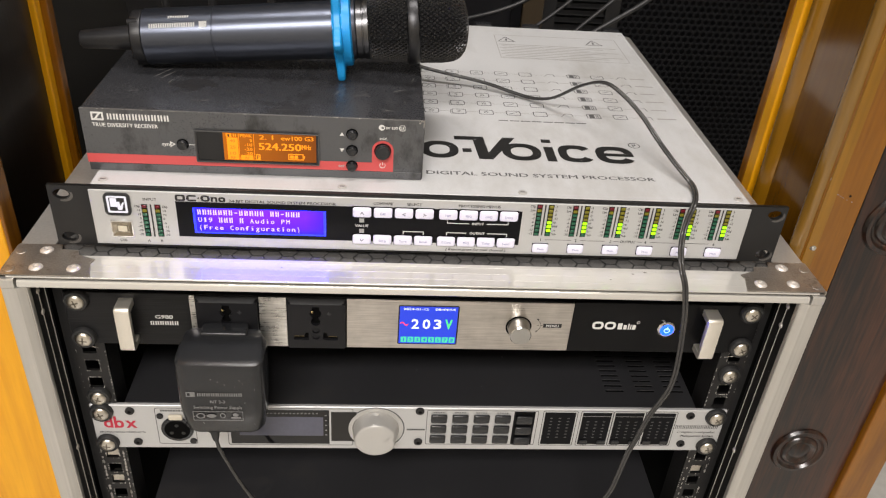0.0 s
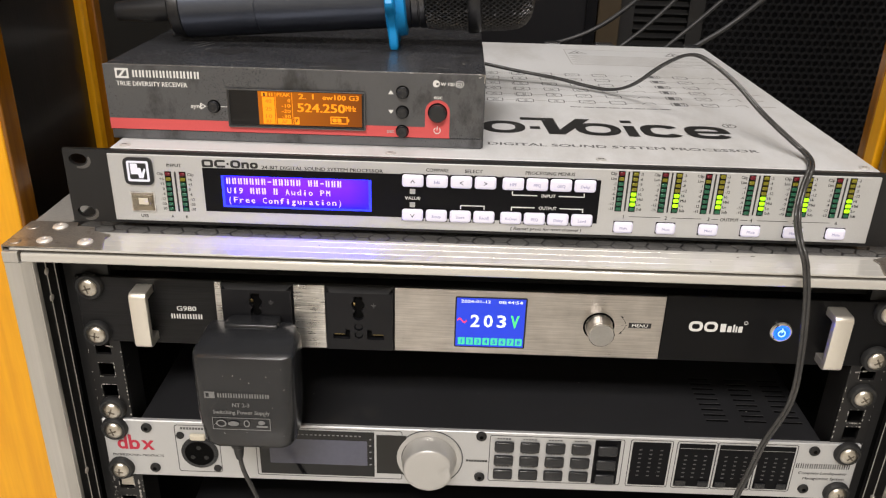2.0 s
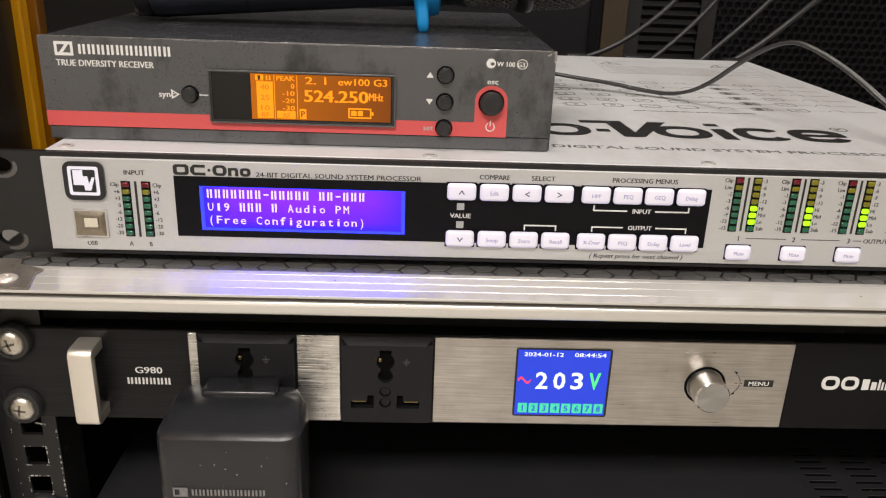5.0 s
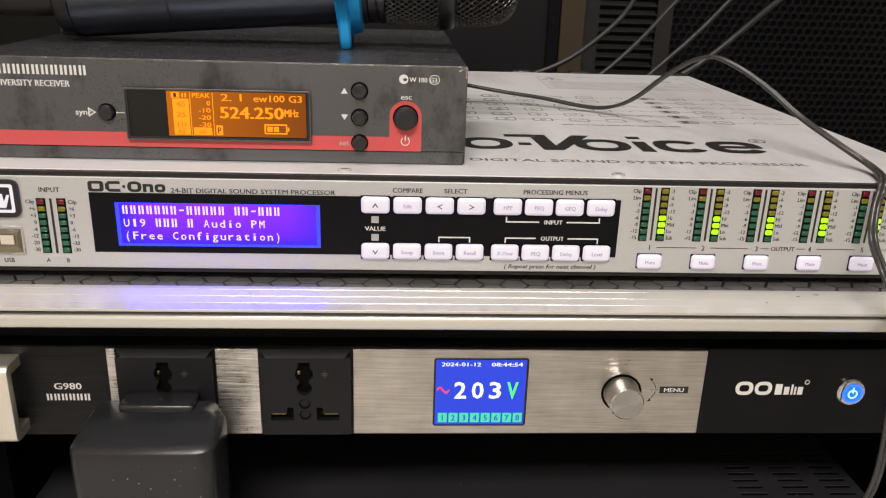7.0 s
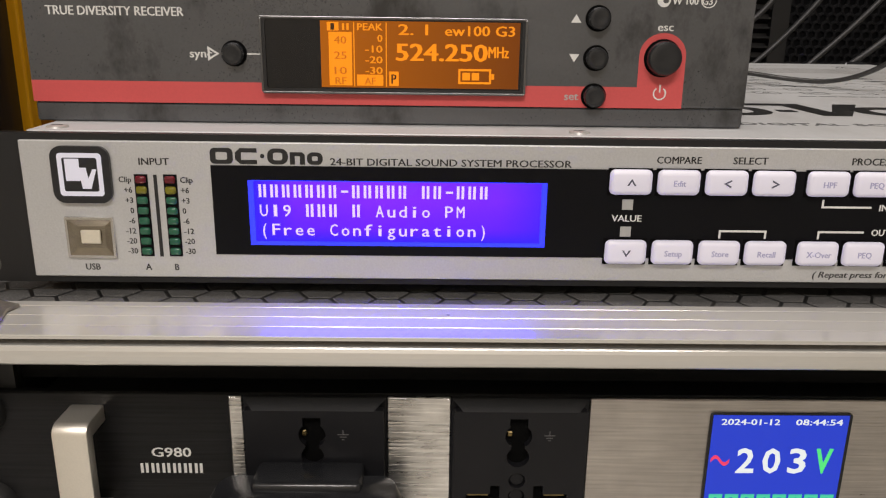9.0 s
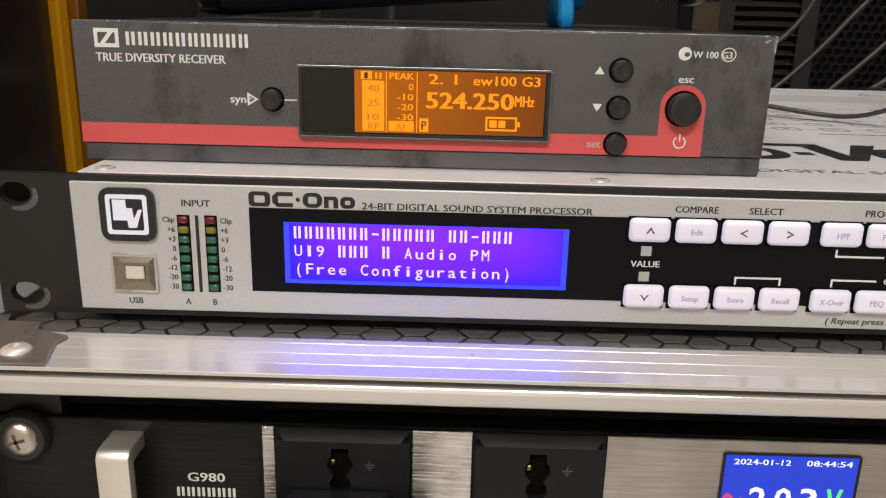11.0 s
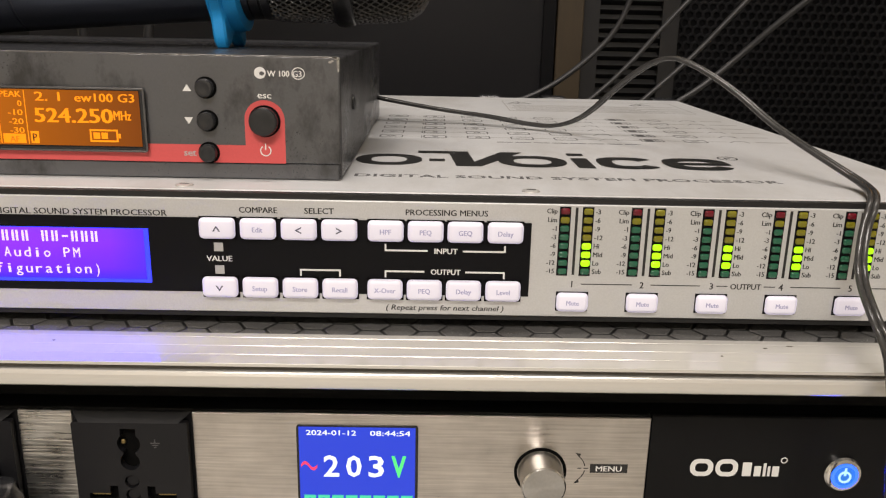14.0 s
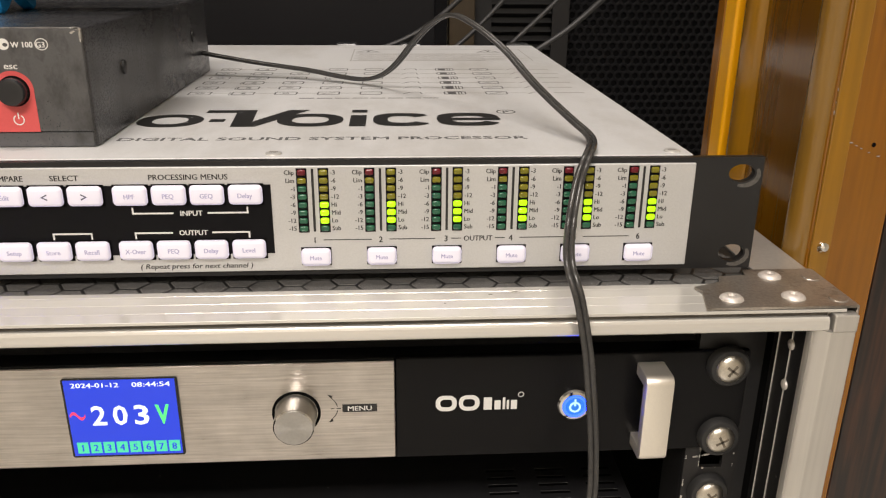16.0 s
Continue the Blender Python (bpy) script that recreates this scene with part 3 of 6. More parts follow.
for x, y, w in ((148, -13, 1.3), (139, -15, 0.8), (122, -22, 0.5), (-96, -17, 0.6)):
    nick = outline([oval(x, y, w, 0.45, 9)], 0.05)
    nick.transform(Matrix.Translation((0, 0, 803.03)))
    part("nick", nick, GROOVE_SHADE_NICK_DIRT, case, "dirty nick in the rail")
# strip added to darken the groove: its shade is put in as colour
tagged(part("groove_shade", box(-256.9, 256.9, -31.9, -30.5, 800.3, 801.75), GROOVE_SHADE_NICK_DIRT, case, "dark strip standing for the shade in the rail groove"), kind="stuff")


def upright(sx):
    """The aluminium profile down the front of one side: a bright outer face, a slanting inner one, a fine ridge, and two more in a dark channel."""
    bm = bmesh.new()
    ring = [(262, -20), (267, -20), (267, -34.4), (266.4, -35.1), (257.6, -35.3), (257.1, -34.9), (252.9, -31.6), (252.3, -31.8), (251.8, -34.0), (251.2, -34.2), (250.8, -33.0), (250.7, -31.4), (252.2, -31.4), (252.2, -29.0), (262, -29.0)]
    lo, hi = [bm.verts.new((x, y, 0)) for x, y in ring], [bm.verts.new((x, y, 794.9)) for x, y in ring]
    for k in range(len(ring)):
        bm.faces.new((lo[k], lo[(k + 1) % len(ring)], hi[(k + 1) % len(ring)], hi[k]))
    bm.faces.new(lo[::-1])
    bm.faces.new(hi)
    bmesh.ops.recalc_face_normals(bm, faces=bm.faces[:])
    box(258.3, 267, -35.2, -30.5, 794.9, 801.4, 0.5, bm=bm)
    box(265, 267.5, -19.9, 500, 770, 803, 0.5, bm=bm)
    box(265, 267.5, -19.9, -5, 0, 769.9, 0.5, bm=bm)
    for y0, y1 in ((-20.9, -20.4), (-11.5, -11.0)):
        box(251.8, 252.6, y0, y1, 0, 793, 0.2, 1, bm=bm)
    box(245, 264.8, -8, 500, 802.2, 803.4, 0.3, bm=bm)
    if sx < 0:
        bmesh.ops.scale(bm, vec=(-1, 1, 1), verts=bm.verts[:])
        bmesh.ops.reverse_faces(bm, faces=bm.faces[:])
    return bm


for sx in (-1, 1):
    edge = part("edge_profile", upright(sx), EXTRUSION_UP, case, "worn aluminium edge profile")
    part("inner_channel", box(min(sx * 243.4, sx * 249.5), max(sx * 243.4, sx * 249.5), -7, 30, 9, 791), BLACK_PAINT, edge, "black inner channel")
    part("channel_floor", box(min(sx * 252.3, sx * 252.95), max(sx * 252.3, sx * 252.95), -28.9, -7.1, 9, 792), RAIL_PAINT, edge)
    # rivets down the channel
    for z in (783, 766, 640, 560):
        part("rivet", lathe([(0, 2.2), (0.7, 1.9), (1.2, 0.8)], (sx * 252.2, -20.8, z), (sx * 240, -20.8, z), 12), RIVET, edge, smooth=True)


def bracket(sx):
    """Folded corner plate on the lid: a clipped square with rivets."""
    x = lambda v: sx * v
    pts = [(x(212.5), -32.9), (x(267.0), -32.9), (x(267.0), 2), (x(240), 2), (x(238.5), -3.5), (x(228), -4), (x(226), -9.5), (x(215), -14), (x(216.5), -18)]
    return pts if sx > 0 else pts[::-1]


for sx in (-1, 1):
    mesh = outline([bracket(sx)], 0.9)
    mesh.transform(Matrix.Translation((0, 0, 803.3)))
    plate = part("corner_plate", mesh, BRACKET, case, "tarnished steel corner plate with rust specks")
    for rx, ry in ((224.5, -25), (247.5, -24.5), (247.5, -5)):
        part("rivet", lathe([(0, 4.3), (0.5, 4.1), (1.1, 3.3), (1.4, 2.2), (1.4, 1.4), (0.7, 1.1), (0.6, 0.3)], (sx * rx, ry, 804.15), (sx * rx, ry, 810), 24), RIVET, plate, smooth=True)

    # the folded side leg, with two dents over the side rivets
    a, b = sorted((sx * 267.05, sx * 267.95))
    part("folded_leg", box(a, b, -32.6, 1.8, 768, 804.1, 0.3, 1), BRACKET, plate)
    for ry in (-27, -7):
        part("side_dent", lathe([(0, 3.4), (0.35, 3.0), (0.5, 1.6), (0.5, 0.3)], (sx * 262.8, ry, 804.2), (sx * 262.8, ry, 810), 18), BRACKET, plate, smooth=True)

# rack rails with square holes
RAIL_HOLES = [771.0 - v for v in (0, 15.9, 31.75, 44.45, 60.3, 76.2, 88.9, 104.8, 120.65, 133.35, 149.2, 165.1, 177.8, 193.7, 209.5)]
for sx in (-1, 1):
    a, b = sorted((sx * 221.5, sx * 243.2))
    holes = [rect(sx * 232.6 - 4.7, sx * 232.6 + 4.7, z - 4.7, z + 4.7) for z in RAIL_HOLES]
    rail = part("rack_rail", to_front(outline([rect(a, b, 300, 791)] + holes, 2.0), -8.4), RAIL_PAINT, case, "chipped black steel rack rail with square holes")
    a, b = sorted((sx * 221.5, sx * 223.5))
    part("rail_flange", box(a, b, -8.3, 12, 300, 791), RAIL_PAINT, rail)
    a, b = sorted((sx * 243.2, sx * 241.2))
    part("rail_flange", box(a, b, -8.3, 20, 300, 791), BLACK_PAINT, rail)


def chipped(bm, x0, z0, x1, z1, count, y, size):
    """Small uneven flakes where paint has come off along an edge."""
    for _ in range(count):
        t = random.random()
        cx, cz = x0 + (x1 - x0) * t, z0 + (z1 - z0) * t
        a0, n = random.random() * 6.28, 6
        rx, rz = size * (0.3 + random.random()), size * (0.3 + random.random())
        if abs(x1 - x0) > abs(z1 - z0):
            rx *= 2
        else:
            rz *= 2
        k = 0.6 + 0.5 * random.random()
        bm.faces.new([bm.verts.new((cx + rx * (k if q % 2 else 1) * math.cos(a0 + 6.2832 * q / n), y, cz + rz * math.sin(a0 + 6.2832 * q / n))) for q in range(n)])


for sx in (-1, 1):
    bm = bmesh.new()
    for z in RAIL_HOLES[2:]:
        c = sx * 232.6
        for x0, z0, x1, z1 in ((c - 4.9, z - 5.0, c + 4.9, z - 5.0), (c - 5.0, z - 4.7, c - 5.0, z + 4.7), (c + 5.0, z - 4.7, c + 5.0, z + 4.7), (c - 4.9, z + 5.0, c + 4.9, z + 5.0)):
            chipped(bm, x0, z0, x1, z1, random.choice((0, 2, 4, 6)), -10.46, 0.42)
    chipped(bm, sx * 222.0, 575, sx * 222.0, 735, 46, -10.46, 0.42)
    chipped(bm, sx * 241.8, 575, sx * 241.8, 735, 16, -10.46, 0.3)
    # the rail is worn most below the controller
    chipped(bm, sx * 240.0, 540, sx * 240.6, 628, 40 if sx < 0 else 16, -10.46, 0.9)
    chipped(bm, sx * 225.0, 540, sx * 224.4, 628, 34 if sx < 0 else 14, -10.46, 0.8)
    chipped(bm, sx * 236.0, 729, sx * 225.0, 727, 9, -10.46, 0.6)
    tagged(part("paint_chip", bm, CHIP, case, "bare steel flakes along the rail edges"), kind="stuff")
part("upper_blank", box(-243, 243, -6, -3, 778, 792.5), CASE_INSIDE, case, "black blank strip above the top unit")


def cup_screw(x, y, z, turn, parent):
    """A pan-head cross screw in a black plastic cup washer."""
    washer = part("cup_washer", lathe([(0, 8.4), (2.2, 8.2), (3.4, 7.4), (3.6, 6.0)], (x, y, z), (x, y - 5, z), 28), RUBBER, parent, "black plastic cup washer", smooth=True)
    head = lathe([(0, 6.0), (1.6, 6.0), (2.9, 5.3), (3.7, 3.8), (4.0, 1.8), (4.05, 0.3)], (x, y - 1.6, z), (x, y - 9, z), 28)
    screw = part("screw_head", head, STEEL, washer, "nickel cross-head screw", smooth=True)
    cross = bmesh.new()
    for k in (0, 90):
        arm = box(-2.7, 2.7, -0.22, 0.85, -0.5, 0.5)
        bmesh.ops.rotate(arm, cent=(0, 0, 0), matrix=Matrix.Rotation(radians(k + turn), 3, "Y"), verts=arm.verts[:])
        bmesh.ops.translate(arm, vec=(x, y - 5.5, z), verts=arm.verts[:])
        merge(cross, arm)
    part("cross_slot", cross, SLOT_STEEL, screw)


for x, z, turn in ((-232.6, 682.1, 20), (232.6, 710.7, 50)):
    cup_screw(x, -10.4, z, turn, case)

# pieces of cage nut left in the lower holes
for x, z in ((-232.6, 621.8), (-232.6, 593.2), (232.6, 605.9)):
    part("cage_nut", box(x - 4.4, x + 4.4, -9, -2, z - 3.4, z + 3.4, 0.5), STEEL, case, "steel cage nut")

# ---- the sound processor on the lid ----
DZ = 806.0
dc = thing("sound_processor", 0, 180, TOP, "silver rack sound processor with violet display on the case lid", "audio processor")
slots = [oval(sx * 233.3, DZ + z, 5.0, 3.4, 24) for sx in (-1, 1) for z in (6.2, 37.6)]
plate = part("front_plate", to_front(outline([rect(-241.3, 241.3, DZ, DZ + 43.7)] + slots, 3.0), 3.0), BLACK_PAINT, dc, "black front plate with slotted rack ears")
for sx in (-1, 1):
    for z in (6.2, 37.6):
        cx, cz = sx * 233.3, DZ + z
        arc = [(a, 1.0 + 0.9 * math.sin(radians((a + 100) / 120 * 180))) for a in range(-100, 21, 10)]
        crescent = [(cx + 5.7 * math.cos(radians(a)), cz + 4.1 * math.sin(radians(a))) for a, w in arc]
        crescent += [(cx + (5.7 + w) * math.cos(radians(a)), cz + (4.1 + w) * math.sin(radians(a))) for a, w in arc[::-1]]
        part("worn_patch", to_front(outline([crescent], 0.05), -0.02), RECEIVER_EDGE, plate, "bare metal worn beside the slot")
panel = part("front_panel", box(-216, 215.3, -1.1, 0.2, DZ + 2.0, DZ + 41.8, 0.25, 1), SILVER, dc, "satin silver front panel")
chassis = part("chassis", box(-215.5, 215.5, 3.1, 364, DZ - 0.2, DZ + 43.0, 0.6), LID, dc)
lid = part("lid", box(-215.5, 215.5, 3.4, 364, DZ + 43.1, DZ + 44.0, 0.4, 2), LID, dc, "satin grey steel lid with faded printing")
for x in (-190, 190):
    for y in (40, 330):
        part("foot", box(x - 8, x + 8, y - 8, y + 8, TOP - 0.6, DZ - 0.1, 0.6), RUBBER, dc)
for x in (-209, -58, 61, 209):
    screw = part("lid_screw", lathe([(0, 3.1), (0.5, 2.9), (0.7, 2.0)], (x, 8.8, DZ + 44), (x, 8.8, DZ + 50), 18), SILVER_PLASTIC, lid, smooth=True)
    part("cross_slot", box(x - 1.6, x + 1.6, 8.5, 9.1, DZ + 44.6, DZ + 44.75), DARK_HOLE, screw)
for y in (60, 180, 300):
    part("side_screw", lathe([(0, 2.8), (0.6, 2.6), (1.2, 1.2)], (215.6, y, DZ + 36), (220, y, DZ + 36), 16), STEEL, chassis, smooth=True)
for x in (70, 120, 205):
    part("rear_socket", box(x - 9, x + 9, 364.1, 376, DZ + 26, DZ + 45.5, 2), BLACK_PLASTIC, chassis)

# badge and usb socket
badge = part("badge", to_front(outline([rounded(-207.2, -190.8, DZ + 24.2, DZ + 40.4, 3.2)], 1.2), -1.1), BLACK_PLASTIC, dc, "raised black square badge with a lit white mark")
printed_shape([rounded(-205.2, -192.9, DZ + 26.3, DZ + 38.5, 1.0), rounded(-203.9, -194.2, DZ + 27.6, DZ + 37.2, 0.6)], -2.3, BADGE_LIGHT, badge, "lit_frame")
printed_shape([rect(-203.2, -199.2, DZ + 30.6, DZ + 36.9)], -2.3, BADGE_LIGHT, badge, "lit_mark")
printed_shape([[(-199.6, DZ + 34.4), (-197.4, DZ + 34.4), (-197.0, DZ + 31.2), (-195.6, DZ + 34.0), (-194.5, DZ + 34.0), (-196.4, DZ + 28.4), (-198.8, DZ + 28.4)]], -2.34, BADGE_LIGHT, badge, "lit_mark")
usb = part("usb_socket", to_front(outline([rect(-205.4, -191.6, DZ + 8.0, DZ + 20.0), rect(-204.7, -192.3, DZ + 8.7, DZ + 19.3)], 0.9), -1.1), CHROME, dc, "square metal usb socket")
funnel = bmesh.new()
near = [funnel.verts.new((x, -1.9, DZ + z)) for x, z in ((-204.7, 8.7), (-192.3, 8.7), (-192.3, 19.3), (-204.7, 19.3))]
deep = [funnel.verts.new((x, -1.25, DZ + z)) for x, z in ((-202.6, 10.8), (-194.4, 10.8), (-194.4, 17.2), (-202.6, 17.2))]
for k in range(4):
    funnel.faces.new((near[k], near[(k + 1) % 4], deep[(k + 1) % 4], deep[k]))
funnel.faces.new(deep)
part("socket_funnel", funnel, NICKEL, usb, "dull nickel funnel")
part("contact_tongue", box(-201.2, -195.6, -2.1, -1.3, DZ + 12.2, DZ + 16.2, 0.3, 2), IVORY, usb, "ivory plastic tongue")
printed("USB", -199, DZ + 5.1, 2.0, -1.12, BLACK_PRINT, panel)
printed("INPUT", -178.8, DZ + 36.2, 2.1, -1.12, BLACK_PRINT, panel, 8.4)

LAMP = {}
for key, mat in (("red", LED_RED), ("yellow", LED_YELLOW), ("green", LED_GREEN), ("lit", LED_LIT)):
    LAMP[key] = shape_mesh("lamp_segment", box(-1.55, 1.55, -0.95, 0.35, -1.12, 1.12, 0.72, 4), mat, True)


def ladder(x, ztop, colours, parent):
    strip = part("lamp_ladder", box(x - 1.9, x + 1.9, -1.25, -1.11, ztop - 22.6, ztop + 1.5), BEZEL, parent)
    for k, c in enumerate(colours):
        place("lamp_segment", LAMP[c], strip, "lit lime segment" if c == "lit" else "", (x, -1.3, ztop - 3.0 * k))


IN_SCALE = ("Clip", "+6", "+3", "0", "-6", "-12", "-20", "-30")
for x, side in ((-182.8, -1), (-174.6, 1)):
    ladder(x, DZ + 31.0, ("red", "yellow") + ("green",) * 6, panel)
    for k, word in enumerate(IN_SCALE):
        printed(word, x + side * 2.8, DZ + 31.0 - 3.0 * k, 1.75, -1.12, BLACK_PRINT, panel, align="RIGHT" if side < 0 else "LEFT")
part("divider_line", box(-179.3, -178.3, -1.2, -1.11, DZ + 8.3, DZ + 32.4), BLACK_PRINT, panel)
printed("A", -182.9, DZ + 5.2, 2.0, -1.12, BLACK_PRINT, panel)
printed("B", -174.7, DZ + 5.2, 2.0, -1.12, BLACK_PRINT, panel)

LEFT_SCALE = ("Clip", "Lim", "-1", "-3", "-6", "-9", "-12", "-15")
RIGHT_SCALE = ("-3", "-6", "-9", "-12", "Hi", "Mid", "Lo", "Sub")
KEY = shape_mesh("mute_key", box(-5.4, 5.4, -1.9, 0.4, -3.3, 3.3, 1.5, 4), BUTTON, True)
for n in range(6):
    x = 71.7 + 24.1 * n
    ladder(x, DZ + 39.6, ("red", "yellow") + ("green",) * 6, panel)
    ladder(x + 7.7, DZ + 39.6, ("yellow",) * 4 + ("lit",) * 3 + ("green",), panel)
    for k in range(8):
        printed(LEFT_SCALE[k], x - 2.7, DZ + 39.6 - 3.0 * k, 1.75, -1.12, BLACK_PRINT, panel, align="RIGHT")
        printed(RIGHT_SCALE[k], x + 10.3, DZ + 39.6 - 3.0 * k, 1.75, -1.12, BLACK_PRINT, panel, align="LEFT")
    part("divider_line", box(x + 3.4, x + 4.3, -1.2, -1.11, DZ + 17.3, DZ + 40.9), BLACK_PRINT, panel)
    printed(str(n + 1), x + 3.7, DZ + 14.0, 2.4, -1.12, BLACK_PRINT, panel)
    key = place("mute_key", KEY, dc, "white backlit key", (x + 4.0, -1.5, DZ + 7.8))
    # dark sheet behind the key, painting the thin shadow along its foot
    part("key_shadow", box(x - 1.55, x + 9.55, -1.22, -1.11, DZ + 4.15, DZ + 11.2), BEZEL, dc)
    printed("Mute", x + 4.0, DZ + 7.8, 1.7, -3.42, BUTTON_PRINT, dc)
for x0, x1 in ((78.5, 96.2), (102.6, 119.6), (125.4, 129.2), (141.8, 145.6), (151.0, 168.4), (175.0, 192.4)):
    part("index_line", box(x0, x1, -1.18, -1.11, DZ + 13.85, DZ + 14.15), BLACK_PRINT, panel)
printed("OUTPUT", 135.5, DZ + 14.0, 2.1, -1.12, BLACK_PRINT, panel, 10.6)

# display bezel, display and menu keys
bezel = part("display_bezel", box(-163, 60.6, -1.35, -1.11, DZ + 9.2, DZ + 35.3), BEZEL, dc, "black bezel behind the display and keys")
screen = part("display", box(-152.8, -68.0, -1.55, -1.36, DZ + 12.2, DZ + 31.2), LCD_RIM, bezel, "lit violet-blue character display")
part("lit_field", box(-151.2, -69.6, -1.62, -1.56, DZ + 13.4, DZ + 31.0), LCD_BLUE, screen)


def cells(text, x0, z, pitch, h):
    """Character cells of a word as plain bars."""
    loops = []
    for k, c in enumerate(text):
        if c == "#":
            a = x0 + k * pitch
            loops += [rect(a, a + 0.75, z - h / 2, z + h / 2), rect(a + 1.35, a + 2.1, z - h / 2, z + h / 2)]
        elif c == "=":
            loops += [rect(x0 + k * pitch + 0.2, x0 + k * pitch + 2.2, z - 0.3, z + 0.3)]
    return loops


printed_shape(cells("#######=##### ##=###", -149.8, DZ + 28.2, 3.3, 3.7), -1.63, LCD_TEXT, screen, "character_bar")
printed_shape(cells("    ### #", -149.8, DZ + 22.6, 3.3, 3.7), -1.63, LCD_TEXT, screen, "character_bar")
for text, z in (("U19       Audio PM", DZ + 22.6), ("(Free Configuration)", DZ + 17.0)):
    for k, c in enumerate(text):
        if c != " ":
            mesh = lettering(c, -148.6 + 3.3 * k, z, 3.6, 0.9 if c in "i()1" else 2.15, "CENTER", 0.06, bold=0.015)
            part("character", to_front(mesh, -1.63), LCD_TEXT, screen)

MENU_KEY = shape_mesh("menu_key", box(-6.0, 6.0, -2.2, 0.4, -3.6, 3.6, 1.55, 4), BUTTON, True)
UPPER = ((-44.6, "^"), (-31.0, "Edit"), (-17.4, "<"), (-3.9, ">"), (11.6, "HPF"), (25.0, "PEQ"), (38.3, "GEQ"), (51.8, "Delay"))
LOWER = ((-44.6, "v"), (-31.0, "Setup"), (-17.4, "Store"), (-3.9, "Recall"), (11.4, "X-Over"), (24.8, "PEQ"), (38.2, "Delay"), (51.7, "Level"))
for z, row in ((DZ + 32.0, UPPER), (DZ + 11.4, LOWER)):
    for x, word in row:
        place("menu_key", MENU_KEY, dc, "white backlit key", (x, -1.6, z))
        # same for the menu keys: the shadow below each is a dark sheet
        part("key_shadow", box(x - 6.3, x + 6.3, -1.42, -1.36, z - 4.1, z + 3.8), DARK_HOLE, dc)
        if word in "^v":
            s = 1 if word == "^" else -1
            printed_shape([[(x - 1.3, z - 0.8 * s), (x - 0.75, z - 0.8 * s), (x, z + 0.4 * s), (x + 0.75, z - 0.8 * s), (x + 1.3, z - 0.8 * s), (x, z + 1.2 * s)]], -3.81, ARROW_PRINT, dc)
        elif word in "<>":
            s = 1 if word == ">" else -1
            printed_shape([[(x - 1.0 * s, z + 1.2), (x - 1.0 * s, z + 0.7), (x + 0.4 * s, z), (x - 1.0 * s, z - 0.7), (x - 1.0 * s, z - 1.2), (x + 1.2 * s, z)]], -3.81, ARROW_PRINT, dc)
        else:
            printed(word, x, z, 1.8, -3.81, BUTTON_PRINT, dc)
for z in (DZ + 25.2, DZ + 17.2):
    part("indicator_square", box(-46.3, -43.2, -1.5, -1.36, z - 1.5, z + 1.5), GREY_PRINT, bezel)
printed("VALUE", -44.7, DZ + 21.2, 2.0, -1.37, WHITE_PRINT, bezel, 8.6)
printed("COMPARE", -31.0, DZ + 38.2, 2.1, -1.12, BLACK_PRINT, panel, 12.6)
printed("SELECT", -10.7, DZ + 38.2, 2.1, -1.12, BLACK_PRINT, panel, 9.8)
printed("PROCESSING MENUS", 32.0, DZ + 38.3, 2.1, -1.12, BLACK_PRINT, panel, 27.5)
printed("INPUT", 32.0, DZ + 25.0, 2.0, -1.37, WHITE_PRINT, bezel, 7.8)
printed("OUTPUT", 32.0, DZ + 17.6, 2.0, -1.37, WHITE_PRINT, bezel, 10.0)
printed("( Repeat press for next channel )", 32.0, DZ + 4.6, 2.0, -1.12, BLACK_PRINT, panel, 40.5, shear=0.2)
for x0, x1, z, drop, gap in ((11.2, 52.2, DZ + 25.0, 2.2, 12), (11.2, 52.2, DZ + 17.6, -2.2, 14), (-17.6, -3.7, DZ + 17.6, -2.2, 0)):
    half = (x1 - x0 - gap) / 2
    loops = [rect(x0, x0 + half, z - 0.3, z + 0.3), rect(x1 - half, x1, z - 0.3, z + 0.3)] if gap else [rect(x0, x1, z - 0.3, z + 0.3)]
    a, b = sorted((z + 0.3 * (1 if drop > 0 else -1), z + drop))
    loops += [rect(x0, x0 + 0.6, a, b), rect(x1 - 0.6, x1, a, b)]
    printed_shape(loops, -1.37, WHITE_PRINT, bezel, "bracket_line")
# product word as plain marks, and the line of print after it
z0, z1 = DZ + 35.7, DZ + 40.2
for loops in ([rounded(-163.0, -156.6, z0, z1, 1.3), rounded(-161.4, -158.2, z0 + 1.15, z1 - 1.15, 0.5)],
              [[(-149.9, z1), (-154.6, z1), (-156.0, z1 - 1.3), (-156.0, z0 + 1.3), (-154.6, z0), (-149.9, z0), (-149.9, z0 + 1.2), (-154.3, z0 + 1.2), (-154.3, z1 - 1.2), (-149.9, z1 - 1.2)]],
              [rounded(-149.0, -147.8, z0 + 1.7, z0 + 2.9, 0.5)],
              [rounded(-147.0, -141.2, z0, z1, 2.0), rounded(-145.4, -142.8, z0 + 1.15, z1 - 1.15, 0.6)],
              [[(-140.7, z0), (-139.3, z0), (-139.3, z1 - 2.1), (-137.9, z1 - 2.1), (-137.9, z0), (-136.5, z0), (-136.5, z1 - 1.7), (-137.2, z1 - 1.0), (-140.7, z1 - 1.0)]],
              [rounded(-135.9, -131.5, z0, z1 - 1.0, 1.5), rounded(-134.5, -132.9, z0 + 1.1, z1 - 2.1, 0.3)]):
    printed_shape(loops, -1.12, BLACK_PRINT, panel, "product_mark")
